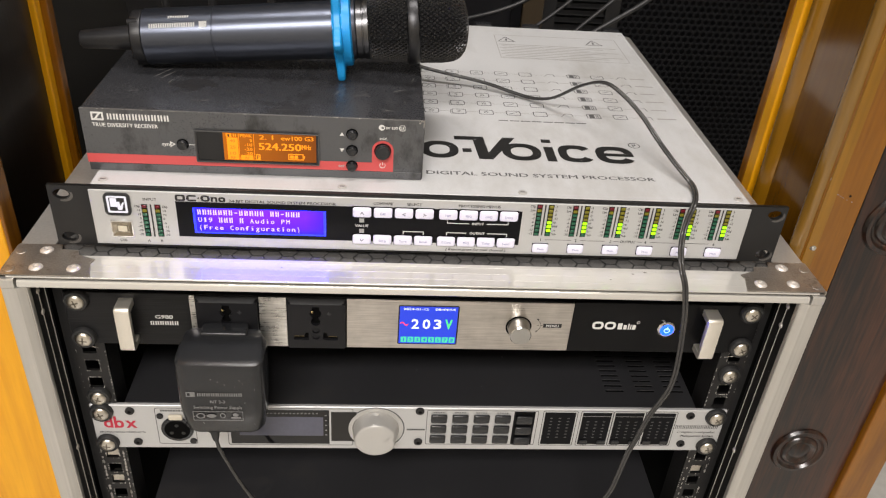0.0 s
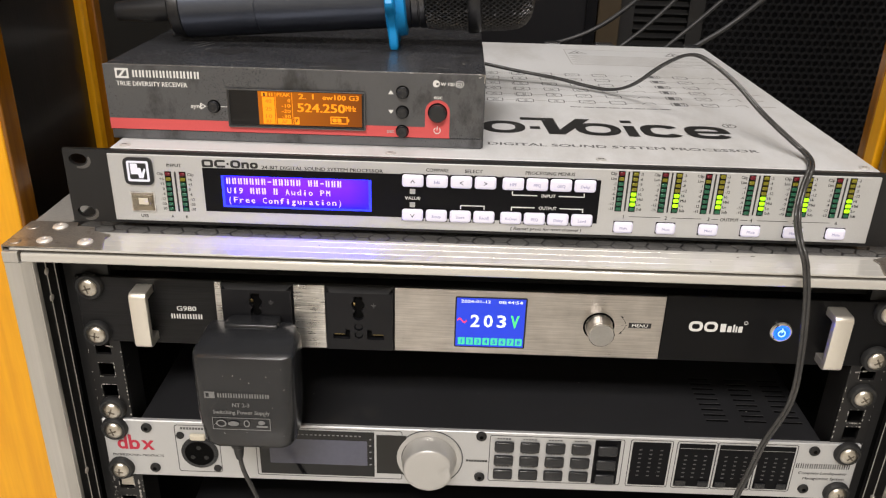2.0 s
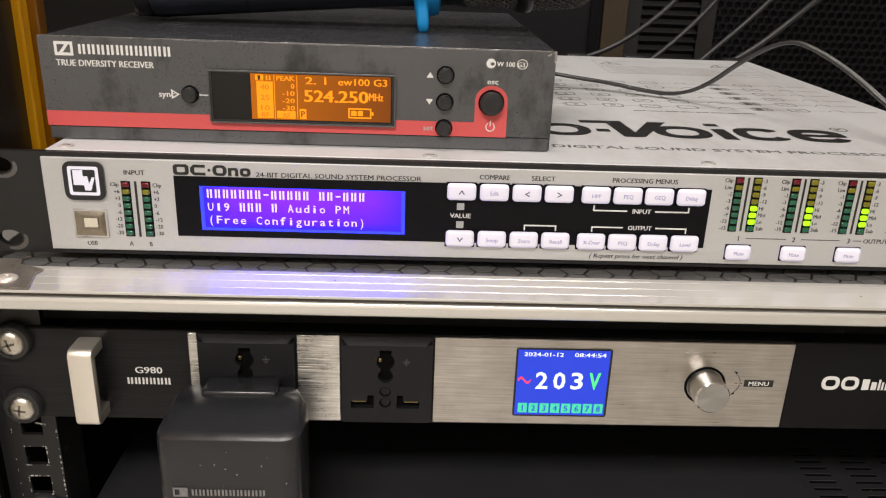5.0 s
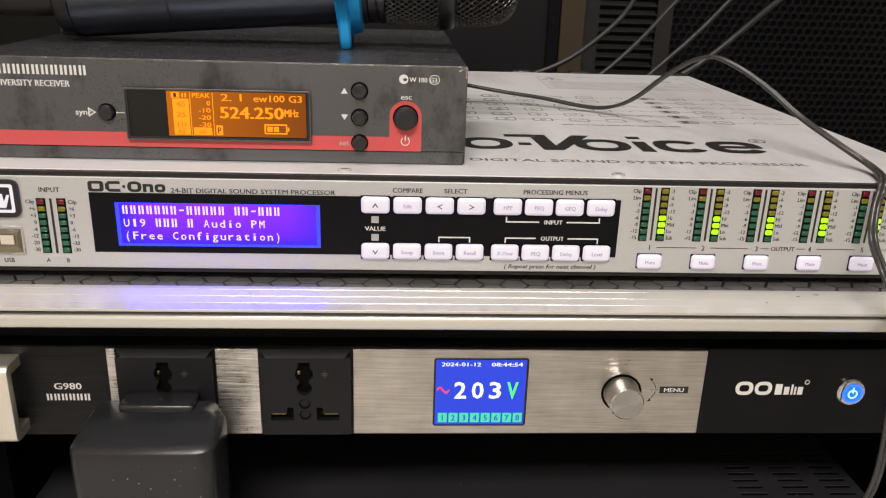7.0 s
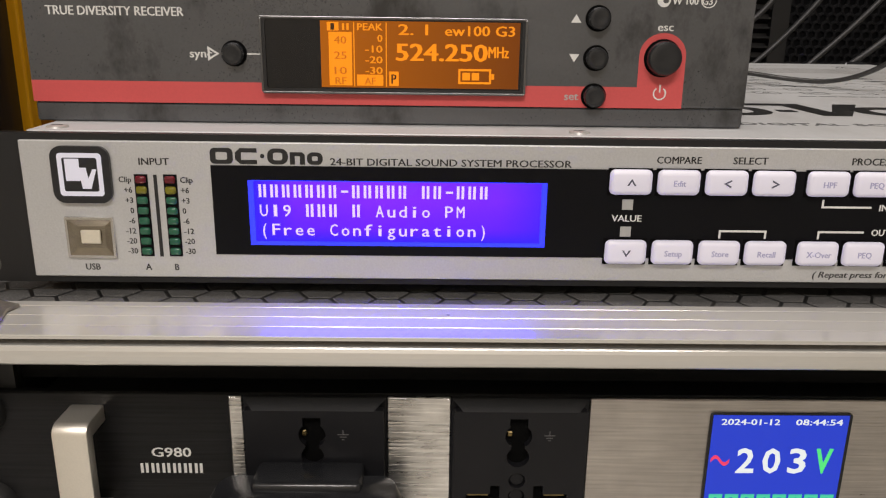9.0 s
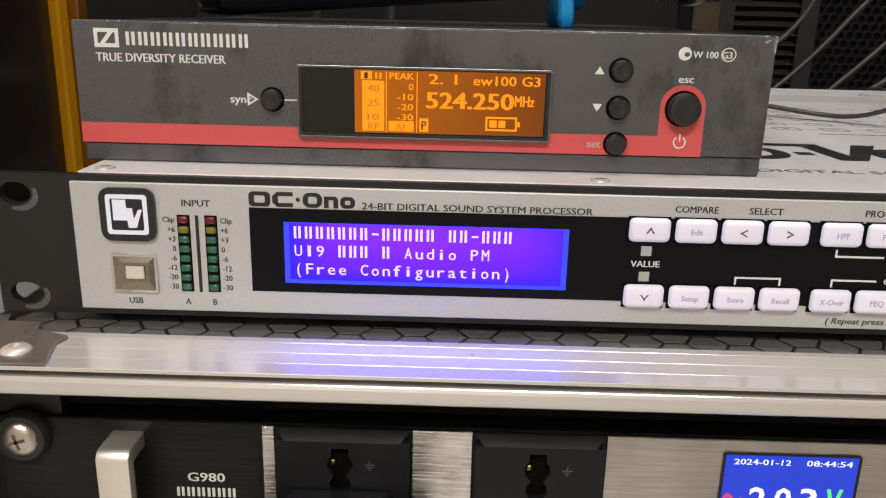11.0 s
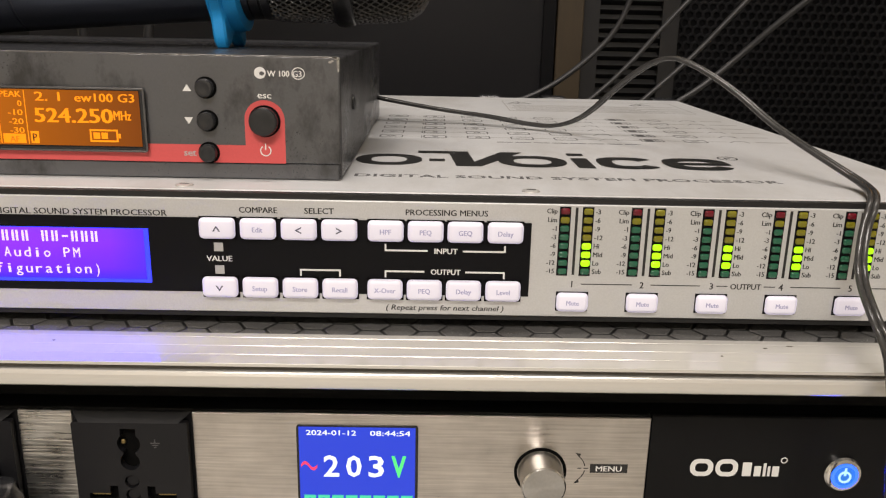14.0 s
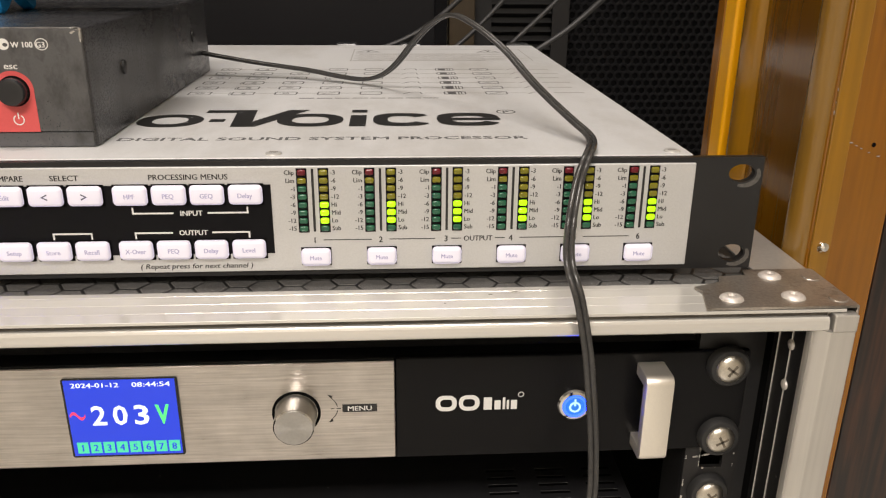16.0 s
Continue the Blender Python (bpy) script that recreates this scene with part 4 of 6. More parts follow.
printed("24-BIT DIGITAL SOUND SYSTEM PROCESSOR", -95.4, DZ + 36.7, 2.1, -1.12, BLACK_PRINT, panel, 68)

# printing on the lid
LZ = DZ + 44.02


def on_lid(loops, mat, name="printed_mark", label=""):
    mesh = outline(loops, 0.05)
    mesh.transform(Matrix.Translation((0, 0, LZ)))
    ob = part(name, mesh, mat, lid, label)
    return tagged(ob, kind="stuff") if len(loops) > 2 else ob


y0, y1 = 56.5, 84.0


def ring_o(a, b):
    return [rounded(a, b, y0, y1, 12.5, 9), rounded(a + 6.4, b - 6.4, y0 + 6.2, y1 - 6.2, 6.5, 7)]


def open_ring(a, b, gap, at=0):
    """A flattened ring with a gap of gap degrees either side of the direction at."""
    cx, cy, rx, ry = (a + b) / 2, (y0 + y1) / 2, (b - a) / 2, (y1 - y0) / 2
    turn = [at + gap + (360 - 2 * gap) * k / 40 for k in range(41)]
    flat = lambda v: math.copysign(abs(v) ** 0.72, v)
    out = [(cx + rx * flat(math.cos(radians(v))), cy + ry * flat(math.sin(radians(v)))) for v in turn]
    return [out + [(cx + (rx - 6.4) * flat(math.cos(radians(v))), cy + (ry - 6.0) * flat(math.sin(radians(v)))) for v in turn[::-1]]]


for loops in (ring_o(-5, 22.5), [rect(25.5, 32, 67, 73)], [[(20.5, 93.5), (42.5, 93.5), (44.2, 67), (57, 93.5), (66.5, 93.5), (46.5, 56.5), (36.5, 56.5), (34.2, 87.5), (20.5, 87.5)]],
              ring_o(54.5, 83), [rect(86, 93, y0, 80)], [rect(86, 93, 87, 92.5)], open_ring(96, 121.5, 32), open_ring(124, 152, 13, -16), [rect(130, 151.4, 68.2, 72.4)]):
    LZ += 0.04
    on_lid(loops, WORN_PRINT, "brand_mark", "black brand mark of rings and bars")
LZ = DZ + 44.02
on_lid([oval(157, 88, 4.6, 4.6, 20), oval(157, 88, 3.9, 3.9, 20), rect(155.6, 156.4, 86, 90), oval(157.6, 89, 0.9, 0.9, 10)], BLACK_PRINT, "round_mark")
mesh = lettering("DIGITAL SOUND SYSTEM PROCESSOR", 78, 34, 5.2, 160, "CENTER", 0.05)
mesh.transform(Matrix.Translation((0, 0, LZ)))
part("printed_text", mesh, FAINT_PRINT, lid)


def symbol(kind):
    loops = [rounded(-5.6, 5.6, -4.4, 4.4, 1.6, 3), rounded(-4.9, 4.9, -3.7, 3.7, 1.2, 3)]
    if kind == 1:
        loops += [oval(0, 0, 1.7, 1.5, 10), oval(0, 0, 1.1, 0.9, 10)]
    if kind == 2:
        loops += [rect(-3.6, 0.6, -3.3, 3.3), rect(1.6, 2.2, -3.3, 3.3), rect(3.0, 3.6, -3.3, 3.3)]
    if kind == 3:
        loops += [[(-3.4, -1.6), (-3.0, -2.0), (3.2, 1.8), (2.8, 2.2)]]
    if kind == 4:
        loops = [[(-5, -2.5), (-4.4, -2.5), (-1.2, 2.2), (3.4, 2.2), (4.2, -2.5), (4.8, -2.5), (3.9, 2.8), (-1.5, 2.8)]]
    if kind == 5:
        loops += [[(0, -2.2), (2.4, 0), (0, 2.2), (-2.4, 0)], [(0, -1.5), (1.6, 0), (0, 1.5), (-1.6, 0)]]
    if kind == 6:
        loops += [rect(-1.2, 1.2, 1.2, 1.8), rect(-0.6, 1.2, -0.3, 0.3), rect(-1.2, 1.2, -1.8, -1.2), rect(-6.6, -6.2, -4.8, 3.0), rect(-6.1, 4.0, -5.2, -4.8)]
    mesh = outline(loops, 0.05)
    mesh.transform(Matrix.Diagonal((0.00105, 0.00100, 0.001, 1)))
    mesh.materials.append(FAINT_PRINT)
    return mesh


SYMBOLS = [symbol(k) for k in range(7)]
for r in range(6):
    y = 140.5 + 17.6 * r
    for c in range(9):
        kind = (5, 6, 1, 3, 0, 4, 2, 3, 4)[c]
        tagged(place("printed_symbol", SYMBOLS[kind], lid, "", (6 + 21.9 * c, y, LZ)), kind="stuff")
    on_lid([rect(12.2 + 21.9 * c, 21.7 + 21.9 * c, y - 0.25, y + 0.25) for c in range(8)] + [rect(190, 206 - 3 * (r % 2), y - 0.9, y + 0.9)], PALE_PRINT, "printed_line")
on_lid([rect(58 + 8.9 * k, 65.6 + 8.9 * k, 124.8, 126.2) for k in range(8)], FAINT_PRINT, "printed_line")
warn = [rect(77, 201, 270, 338), rect(77.6, 200.4, 270.6, 337.4)]
warn += [rect(79 + 3 * (k % 2), 168 + 14 * ((k * 7) % 3), 272 + 4.6 * k, 273.3 + 4.6 * k) for k in range(9)]
on_lid(warn, PALE_PRINT, "warning_panel", "faded outlined panel of unreadable small print")
for cx in (88, 176):
    on_lid([[(cx - 9, 318), (cx + 9, 318), (cx, 333)], [(cx - 7.3, 319), (cx, 331), (cx + 7.3, 319)], rect(cx - 0.9, cx + 0.9, 321, 327)], FAINT_PRINT, "warning_triangle")

# ---- the radio receiver on top ----
RZ, RY = 850.1, 21.0
rx = thing("radio_receiver", -113, 120, RZ, "scuffed dark grey radio receiver with red stripe and amber display", "receiver")
body = part("body", box(-220.5, -5.5, RY + 1.2, 223, RZ, RZ + 43, 0.9), RECEIVER_COVER, rx, "scuffed charcoal steel cover")
front = part("front_panel", box(-220.8, -5.8, RY, RY + 1.1, RZ + 6.0, RZ + 43.2, 0.5, 2), RECEIVER, rx, "dark grey front panel with worn edges")
part("front_foot_strip", box(-220.2, -6.2, RY + 0.2, RY + 1.1, RZ + 0.1, RZ + 5.7, 0.4, 1), RECEIVER, rx)
part("worn_edge", box(-219.8, -7, RY - 0.12, RY + 0.9, RZ + 42.75, RZ + 43.28, 0.15, 1), RECEIVER_EDGE, front, "bare metal along the top edge")
part("worn_corner", box(-6.9, -5.62, RY - 0.1, RY + 1.0, RZ + 38.6, RZ + 43.3, 0.5, 2), RECEIVER_EDGE, front, "bare metal on the dented corner")
bm = bmesh.new()
for x0, z0, x1, z1, n, size in ((-10.5, 43.0, -6.0, 43.0, 9, 0.34), (-6.2, 38.6, -5.9, 43.0, 8, 0.30), (-80, 43.05, -40, 43.05, 7, 0.22), (-215, 43.05, -120, 43.05, 9, 0.2), (-9, 41.4, -6.5, 42.8, 6, 0.36)):
    chipped(bm, x0, RZ + z0, x1, RZ + z1, n, RY - 0.13, size)
tagged(part("paint_chip", bm, CHIP, front, "bare steel flakes on the corner"), kind="stuff")
stripe = [(-220.6, RZ + 5.9), (-25.2, RZ + 5.9), (-25.2, RZ + 21.5)]
stripe += [(-32.2 + 7.0 * math.cos(radians(a)), RZ + 21.5 + 6.6 * math.sin(radians(a))) for a in range(10, 180, 10)]
stripe += [(-39.2, RZ + 21.5), (-39.2, RZ + 12.2), (-220.6, RZ + 12.2)]
printed_shape([stripe], RY - 0.02, RED_STRIPE, front, "red_stripe")
y = RY - 0.03
# maker's mark as plain shapes
printed_shape([rect(-214, -206.4, RZ + 35.2, RZ + 40.9), [(-212.9, RZ + 36.4), (-212.3, RZ + 36.4), (-209.6, RZ + 39.7), (-212.9, RZ + 39.7)], [(-207.5, RZ + 39.7), (-208.1, RZ + 39.7), (-210.8, RZ + 36.4), (-207.5, RZ + 36.4)]], y, WHITE_PRINT, front, "maker_mark")
printed_shape(word_bars(-204.2, -165.6, RZ + 36.0, RZ + 40.0, 10), y, WHITE_PRINT, front, "maker_word_bar")
printed("TRUE DIVERSITY RECEIVER", -213.9, RZ + 32.4, 2.7, y, WHITE_PRINT, front, 40, "LEFT")
printed("sync", -169.6, RZ + 20.6, 2.6, y, WHITE_PRINT, front, 6.6)
printed_shape([[(-167.6, RZ + 18.4), (-167.6, RZ + 22.6), (-164.2, RZ + 20.5)], [(-167.0, RZ + 19.4), (-167.0, RZ + 21.6), (-165.2, RZ + 20.5)]], y, WHITE_PRINT, front)
part("index_line", box(-156.6, -151.4, RY - 0.1, RY - 0.02, RZ + 20.3, RZ + 20.7), WHITE_PRINT, front)


def push(x, z, r, tall, name="push_button", label=""):
    rim = part(name, disc(x, z, r + 0.6, RY + 0.6, RY - 0.5, 0.25, 32), DARK_HOLE, rx, label)
    part("cap", lathe([(0, r), (tall - 0.8, r), (tall - 0.2, r - 0.35), (tall, r - 0.9), (tall - 0.15, r * 0.5), (tall - 0.3, 0.2)], (x, RY - 0.4, z), (x, RY - 5, z), 36), BLACK_PLASTIC, rim, smooth=True)


push(-159.8, RZ + 20.6, 3.2, 2.6)
push(-52.2, RZ + 32.0, 3.2, 2.8)
push(-52.2, RZ + 20.6, 3.2, 2.8)
push(-52.2, RZ + 9.4, 3.2, 2.8)
push(-32.2, RZ + 20.8, 5.0, 3.6, label="large round black button")
for z, s in ((RZ + 31.8, 1), (RZ + 20.6, -1)):
    printed_shape([[(-60.2, z - 1.1 * s), (-57.2, z - 1.1 * s), (-58.7, z + 1.3 * s)]], y, WHITE_PRINT, front)
printed("set", -58.9, RZ + 9.4, 2.5, y - 0.1, GREY_PRINT, front, 4.2)
printed("esc", -32.0, RZ + 29.9, 2.4, y, WHITE_PRINT, front, 4.6)
sweep = [radians(a) for a in range(125, 416, 10)]
printed_shape([[(-32.2 + 2.0 * math.cos(a), RZ + 10.4 + 2.0 * math.sin(a)) for a in sweep] + [(-32.2 + 1.6 * math.cos(a), RZ + 10.4 + 1.6 * math.sin(a)) for a in sweep[::-1]],
               rect(-32.42, -31.98, RZ + 10.7, RZ + 13.0)], y - 0.1, WHITE_PRINT, front, "power_sign")
printed_shape([oval(-33.2, RZ + 37.4, 2.0, 2.0, 24), oval(-32.6, RZ + 37.2, 0.9, 0.7, 14)], y, WHITE_PRINT, front, "round_mark")
printed("W 100", -26.9, RZ + 37.3, 2.1, y, WHITE_PRINT, front, 7.6)
printed("G3", -20.4, RZ + 37.3, 2.1, y, WHITE_PRINT, front, 3.0)
printed_shape([oval(-20.0, RZ + 37.4, 2.3, 2.1, 24), oval(-20.0, RZ + 37.4, 2.0, 1.8, 24)], y, WHITE_PRINT, front, "round_mark")

window = part("display_window", to_front(outline([rounded(-151.2, -73.6, RZ + 9.6, RZ + 31.2, 1.0)], 1.0), RY), BLACK_GLOSS, rx, "glossy black display window with a raised frame")
part("window_frame", to_front(outline([rounded(-151.6, -73.2, RZ + 9.2, RZ + 31.6, 1.2), rounded(-150.2, -74.6, RZ + 10.8, RZ + 30.6, 0.8)], 0.5), RY - 1.0), BLACK_PLASTIC, window)
for z in (RZ + 9.6, RZ + 31.2):
    part("frame_lip", box(-151.4, -73.4, RY - 1.9, RY - 1.51, z - 0.35, z + 0.35, 0.16, 2), FRAME_EDGE, window)
for x in (-151.4, -73.4):
    part("frame_lip", box(x - 0.35, x + 0.35, RY - 1.9, RY - 1.51, RZ + 9.7, RZ + 31.1, 0.16, 2), FRAME_EDGE, window)
lcd = part("lit_display", box(-134, -75.2, RY - 1.14, RY - 1.02, RZ + 11.2, RZ + 30.4), AMBER_BACK, window, "lit amber display")
ly = RY - 1.16


def amber(shape, mat=AMBER_TEXT, name="character", lift=0.0):
    part(name, to_front(shape, ly - lift), mat, lcd)


amber(outline([rect(-131.6, -124.8, RZ + 11.8, RZ + 27.2), rect(-132.0, -128.6, RZ + 27.6, RZ + 30.0)], 0.03), name="level_bar")
amber(outline([rect(-124.3, -124.0, RZ + 11.6, RZ + 30.0), rect(-114.8, -114.5, RZ + 11.6, RZ + 30.0), rect(-123.4, -115.6, RZ + 11.8, RZ + 15.0), rect(-113.8, -111.0, RZ + 11.8, RZ + 16.0)], 0.03), name="level_bar")
amber(lettering("P", -112.4, RZ + 13.9, 2.9, 1.4, "CENTER", 0.03), AMBER_DARK, "character", 0.04)
for k, w in enumerate(("40", "25", "10")):
    amber(lettering(w, -128.2, RZ + 25.0 - 4.4 * k, 2.3, 3.6, "CENTER", 0.03), AMBER_HALF, "character", 0.04)
amber(lettering("RF", -128.2, RZ + 13.2, 2.2, 3.2, "CENTER", 0.03), AMBER_HALF, "character", 0.04)
amber(lettering("AF", -119.5, RZ + 13.2, 2.2, 3.2, "CENTER", 0.03), AMBER_HALF, "character", 0.04)
amber(lettering("I", -130.4, RZ + 28.8, 2.0, 1.0, "CENTER", 0.03), AMBER_DARK, "character", 0.04)
amber(lettering("II", -126.6, RZ + 28.8, 2.0, 1.8, "CENTER", 0.03))
amber(lettering("PEAK", -119.4, RZ + 28.8, 2.1, 7.4, "CENTER", 0.03))
for k, w in enumerate(("0", "-10", "-20", "-30")):
    amber(lettering(w, -115.8, RZ + 25.6 - 3.1 * k, 2.1, 1.4 if k == 0 else 5.0, "RIGHT", 0.03))
amber(lettering("2. 1", -111.0, RZ + 28.2, 3.2, 8.6, "LEFT", 0.03))
amber(lettering("ew100 G3", -76.8, RZ + 28.0, 3.0, 20.5, "RIGHT", 0.03))
amber(lettering("524.250", -111.6, RZ + 21.8, 5.2, 26.8, "LEFT", 0.03, bold=0.05))
amber(lettering("MHz", -78.4, RZ + 22.0, 3.4, 5.9, "RIGHT", 0.03))
amber(outline([rect(-93.2, -83.4, RZ + 12.6, RZ + 17.0), rect(-92.6, -84.0, RZ + 13.2, RZ + 16.4)], 0.03), name="battery_sign")
for x0, x1, z0, z1 in ((-83.3, -82.5, 14.0, 15.6), (-92.0, -89.7, 13.7, 15.9), (-89.2, -87.0, 13.7, 15.9)):
    amber(outline([rect(x0, x1, RZ + z0, RZ + z1)], 0.03), name="battery_sign")
part("side_screw", lathe([(0, 3.0), (0.7, 2.8), (1.2, 1.0)], (-5.4, 62, RZ + 24), (0, 62, RZ + 24), 18), BLACK_PAINT, body, smooth=True)
part("side_screw", lathe([(0, 3.0), (0.7, 2.8), (1.2, 1.0)], (-5.4, 185, RZ + 24), (0, 185, RZ + 24), 18), BLACK_PAINT, body, smooth=True)
for k, (x, yy, l, a) in enumerate(((-183, 88, 26, 62), (-180, 82, 16, 66), (-186, 92, 9, 40), (-176, 70, 10, 75), (-196, 52, 9, 15), (-194, 95, 8, 10), (-150, 40, 14, 5), (-128, 33, 9, 8), (-96, 30, 16, 4),
                                 (-64, 62, 11, 70), (-50, 58, 10, 12), (-44, 60, 7, 130), (-22, 70, 12, 30), (-18, 50, 9, 100), (-30, 36, 12, 165), (-12, 90, 14, 80))):
    mark = bmesh.new()
    ring_up = [mark.verts.new((l * (q / 8 - 0.5), (0.25 + 0.5 * random.random()) * math.sin(math.pi * q / 8) + 0.3 * random.random(), 0.05)) for q in range(9)]
    ring_dn = [mark.verts.new((l * (q / 8 - 0.5), -(0.1 + 0.4 * random.random()) * math.sin(math.pi * q / 8), 0.05)) for q in range(9)]
    for q in range(8):
        mark.faces.new((ring_dn[q], ring_dn[q + 1], ring_up[q + 1], ring_up[q]))
    bmesh.ops.rotate(mark, cent=(0, 0, 0), matrix=Matrix.Rotation(radians(a), 3, "Z"), verts=mark.verts[:])
    bmesh.ops.translate(mark, vec=(x, yy, RZ + 43.0), verts=mark.verts[:])
    part("scratch", mark, SCRATCH, body)

# ---- the power sequencer, top unit in the case ----
GZ, GY = 732.5, -12.5
gu = thing("power_sequencer", 0, 100, GZ, "black and brushed aluminium power sequencer with sockets and blue screen", "power sequencer")
part("chassis", box(-214, 214, GY + 4, 240, GZ + 1, GZ + 42.5), BLACK_PAINT, gu, "black steel chassis")
face = part("front_panel", box(-241.3, 103.9, GY, GY + 3.2, GZ, GZ + 44, 0.5, 1), BLACK_BRUSHED, gu, "black brushed front panel")
right_face = part("front_panel", box(104.0, 241.3, GY, GY + 3.2, GZ, GZ + 44, 0.5, 1), BLACK_SATIN, gu, "smooth satin black front panel")
alu = part("aluminium_plate", box(-54, 103.8, GY - 1.2, GY - 0.02, GZ + 1.2, GZ + 43.4, 0.3, 1), BRUSHED, gu, "brushed aluminium plate")
part("aluminium_strip", box(-159.2, -155.2, GY - 1.2, GY - 0.02, GZ + 1.2, GZ + 43.4, 0.3, 1), BRUSHED_COARSE, gu, "narrow brushed aluminium strip")
part("aluminium_strip", box(-113.2, -94.6, GY - 1.2, GY - 0.02, GZ + 1.2, GZ + 43.4, 0.3, 1), BRUSHED_COARSE, gu, "brushed aluminium strip between the sockets")


def keyhole(cx):
    """Outline of the earth opening: a slot over a wide bore over a narrow one."""
    pts = [(cx - 2.6, GZ + 38.6), (cx - 2.6, GZ + 36.2)]
    pts += [(cx + 3.9 * math.cos(radians(a)), GZ + 33.0 + 3.9 * math.sin(radians(a))) for a in range(130, 241, 11)]
    pts += [(cx + 3.3 * math.cos(radians(a)), GZ + 26.2 + 3.3 * math.sin(radians(a))) for a in range(130, 411, 14)]
    pts += [(cx + 3.9 * math.cos(radians(a)), GZ + 33.0 + 3.9 * math.sin(radians(a))) for a in range(300, 411, 11)]
    return pts + [(cx + 2.6, GZ + 36.2), (cx + 2.6, GZ + 38.6)]


def socket(x0, x1):
    s = part("power_socket", box(x0, x1, GY - 0.9, GY - 0.03, GZ + 1.6, GZ + 43.6, 0.3, 1), SOCKET_PLASTIC, gu, "black plastic universal power socket")
    bm = bmesh.new()
    a = [(x0 + 0.2, GZ + 43.5), (x1 - 0.2, GZ + 43.5), (x1 - 3.6, GZ + 40.9), (x0 + 3.6, GZ + 40.9)]
    v0 = [bm.verts.new((p[0], GY - 0.9, p[1])) for p in a]
    v1 = [bm.verts.new((p[0], GY - (4.9 if k > 1 else 1.4), p[1])) for k, p in enumerate(a)]
    bm.faces.new(v1)
    for k in range(4):
        bm.faces.new((v0[k], v0[(k + 1) % 4], v1[(k + 1) % 4], v1[k]))
    bmesh.ops.recalc_face_normals(bm, faces=bm.faces[:])
    part("sloping_brow", bm, BLACK_PAINT, s)
    cx, f = (x0 + x1) / 2 - 0.6, GY - 4.7
    slots = []
    for sx in (-1, 1):
        ell = [(5.0, 16.6), (7.8, 16.6), (7.8, 13.8), (15.0, 13.8), (15.0, 10.2), (5.0, 10.2)]
        slots.append([(cx + sx * u, GZ + v) for u, v in ell])
    holes = [keyhole(cx), oval(cx, GZ + 18.4, 2.5, 2.5, 20), oval(cx, GZ + 13.0, 2.5, 2.5, 20)] + slots
    part("socket_face", to_front(outline([rounded(x0 + 0.8, x1 - 0.8, GZ + 3.0, GZ + 40.9, 0.8)] + holes, 2.6), f + 2.6), SOCKET_PLASTIC, s)
    part("dark_inside", box(x0 + 2, x1 - 2, GY - 2.0, GY - 0.95, GZ + 4, GZ + 40), DARK_HOLE, s)
    part("contact", box(cx - 3.2, cx - 1.6, f + 1.5, f + 2.6, GZ + 32.0, GZ + 33.8, 0.3, 1), GOLD, s, "brass contact")
    for z in (18.4, 13.0):
        part("pin_plug", disc(cx, GZ + z, 2.3, f + 2.6, f + 0.9, 0.5, 20), SOCKET_PLASTIC, s)
    for sx in (-1, 1):
        a, b = sorted((cx + sx * 8.2, cx + sx * 14.6))
        part("contact", box(a, b, f + 1.1, f + 2.6, GZ + 12.4, GZ + 13.5, 0.2, 1), GOLD, s, "brass contact")
    m = [rect(cx + 7.4, cx + 10.6, GZ + 33.2, GZ + 33.5), rect(cx + 8.0, cx + 10.0, GZ + 32.4, GZ + 32.7), rect(cx + 8.6, cx + 9.4, GZ + 31.6, GZ + 31.9), rect(cx + 8.85, cx + 9.15, GZ + 33.5, GZ + 34.8)]
    printed_shape(m, f - 0.01, FAINT_PRINT, s, "earth_sign")
    return s


socket(-155.2, -113.2)
socket(-94.6, -54)
# model and maker marks as plain bars
printed("G980", -177.4, GZ + 24.6, 3.2, GY - 0.02, WHITE_PRINT, face, 11.6)
printed_shape(word_bars(-186.9, -167.6, GZ + 17.6, GZ + 20.8, 6), GY - 0.02, WHITE_PRINT, face, "model_bar")
printed_shape([rounded(119.4, 127.6, GZ + 20.6, GZ + 27.4, 3.0), rounded(121.2, 125.8, GZ + 22.3, GZ + 25.7, 1.4),
               rounded(128.4, 136.4, GZ + 20.6, GZ + 27.4, 3.0), rounded(130.0, 134.6, GZ + 22.3, GZ + 25.7, 1.4)], GY - 0.02, WHITE_PRINT, right_face, "maker_mark")
printed_shape([rect(138.0, 141.2, GZ + 20.8, GZ + 26.2), rect(142.2, 144.6, GZ + 20.8, GZ + 24.8), rect(145.4, 146.4, GZ + 20.8, GZ + 26.0), rect(147.0, 147.9, GZ + 20.8, GZ + 24.8), rect(148.6, 151.0, GZ + 20.8, GZ + 24.8), oval(152.4, GZ + 27.2, 1.2, 1.2, 14), oval(152.4, GZ + 27.2, 0.85, 0.85, 14)], GY - 0.02, WHITE_PRINT, right_face, "maker_word_bar")
# screen
win = part("screen", to_front(outline([rounded(-18.4, 23.6, GZ + 5.6, GZ + 39.4, 1.0)], 0.5), GY - 1.2), BLACK_GLOSS, gu, "lit blue colour screen with a voltage reading")
pic = part("lit_field", box(-17.6, 22.6, GY - 1.82, GY - 1.71, GZ + 6.4, GZ + 38.8), SCREEN_BLUE, win)
sy = GY - 1.84
for k, c in enumerate("203"):
    part("digit", to_front(lettering(c, -6.5 + 7.8 * k, GZ + 24.0, 8.4, 5.4, "CENTER", 0.04, weight=0.018), sy), SCREEN_WHITE, pic)
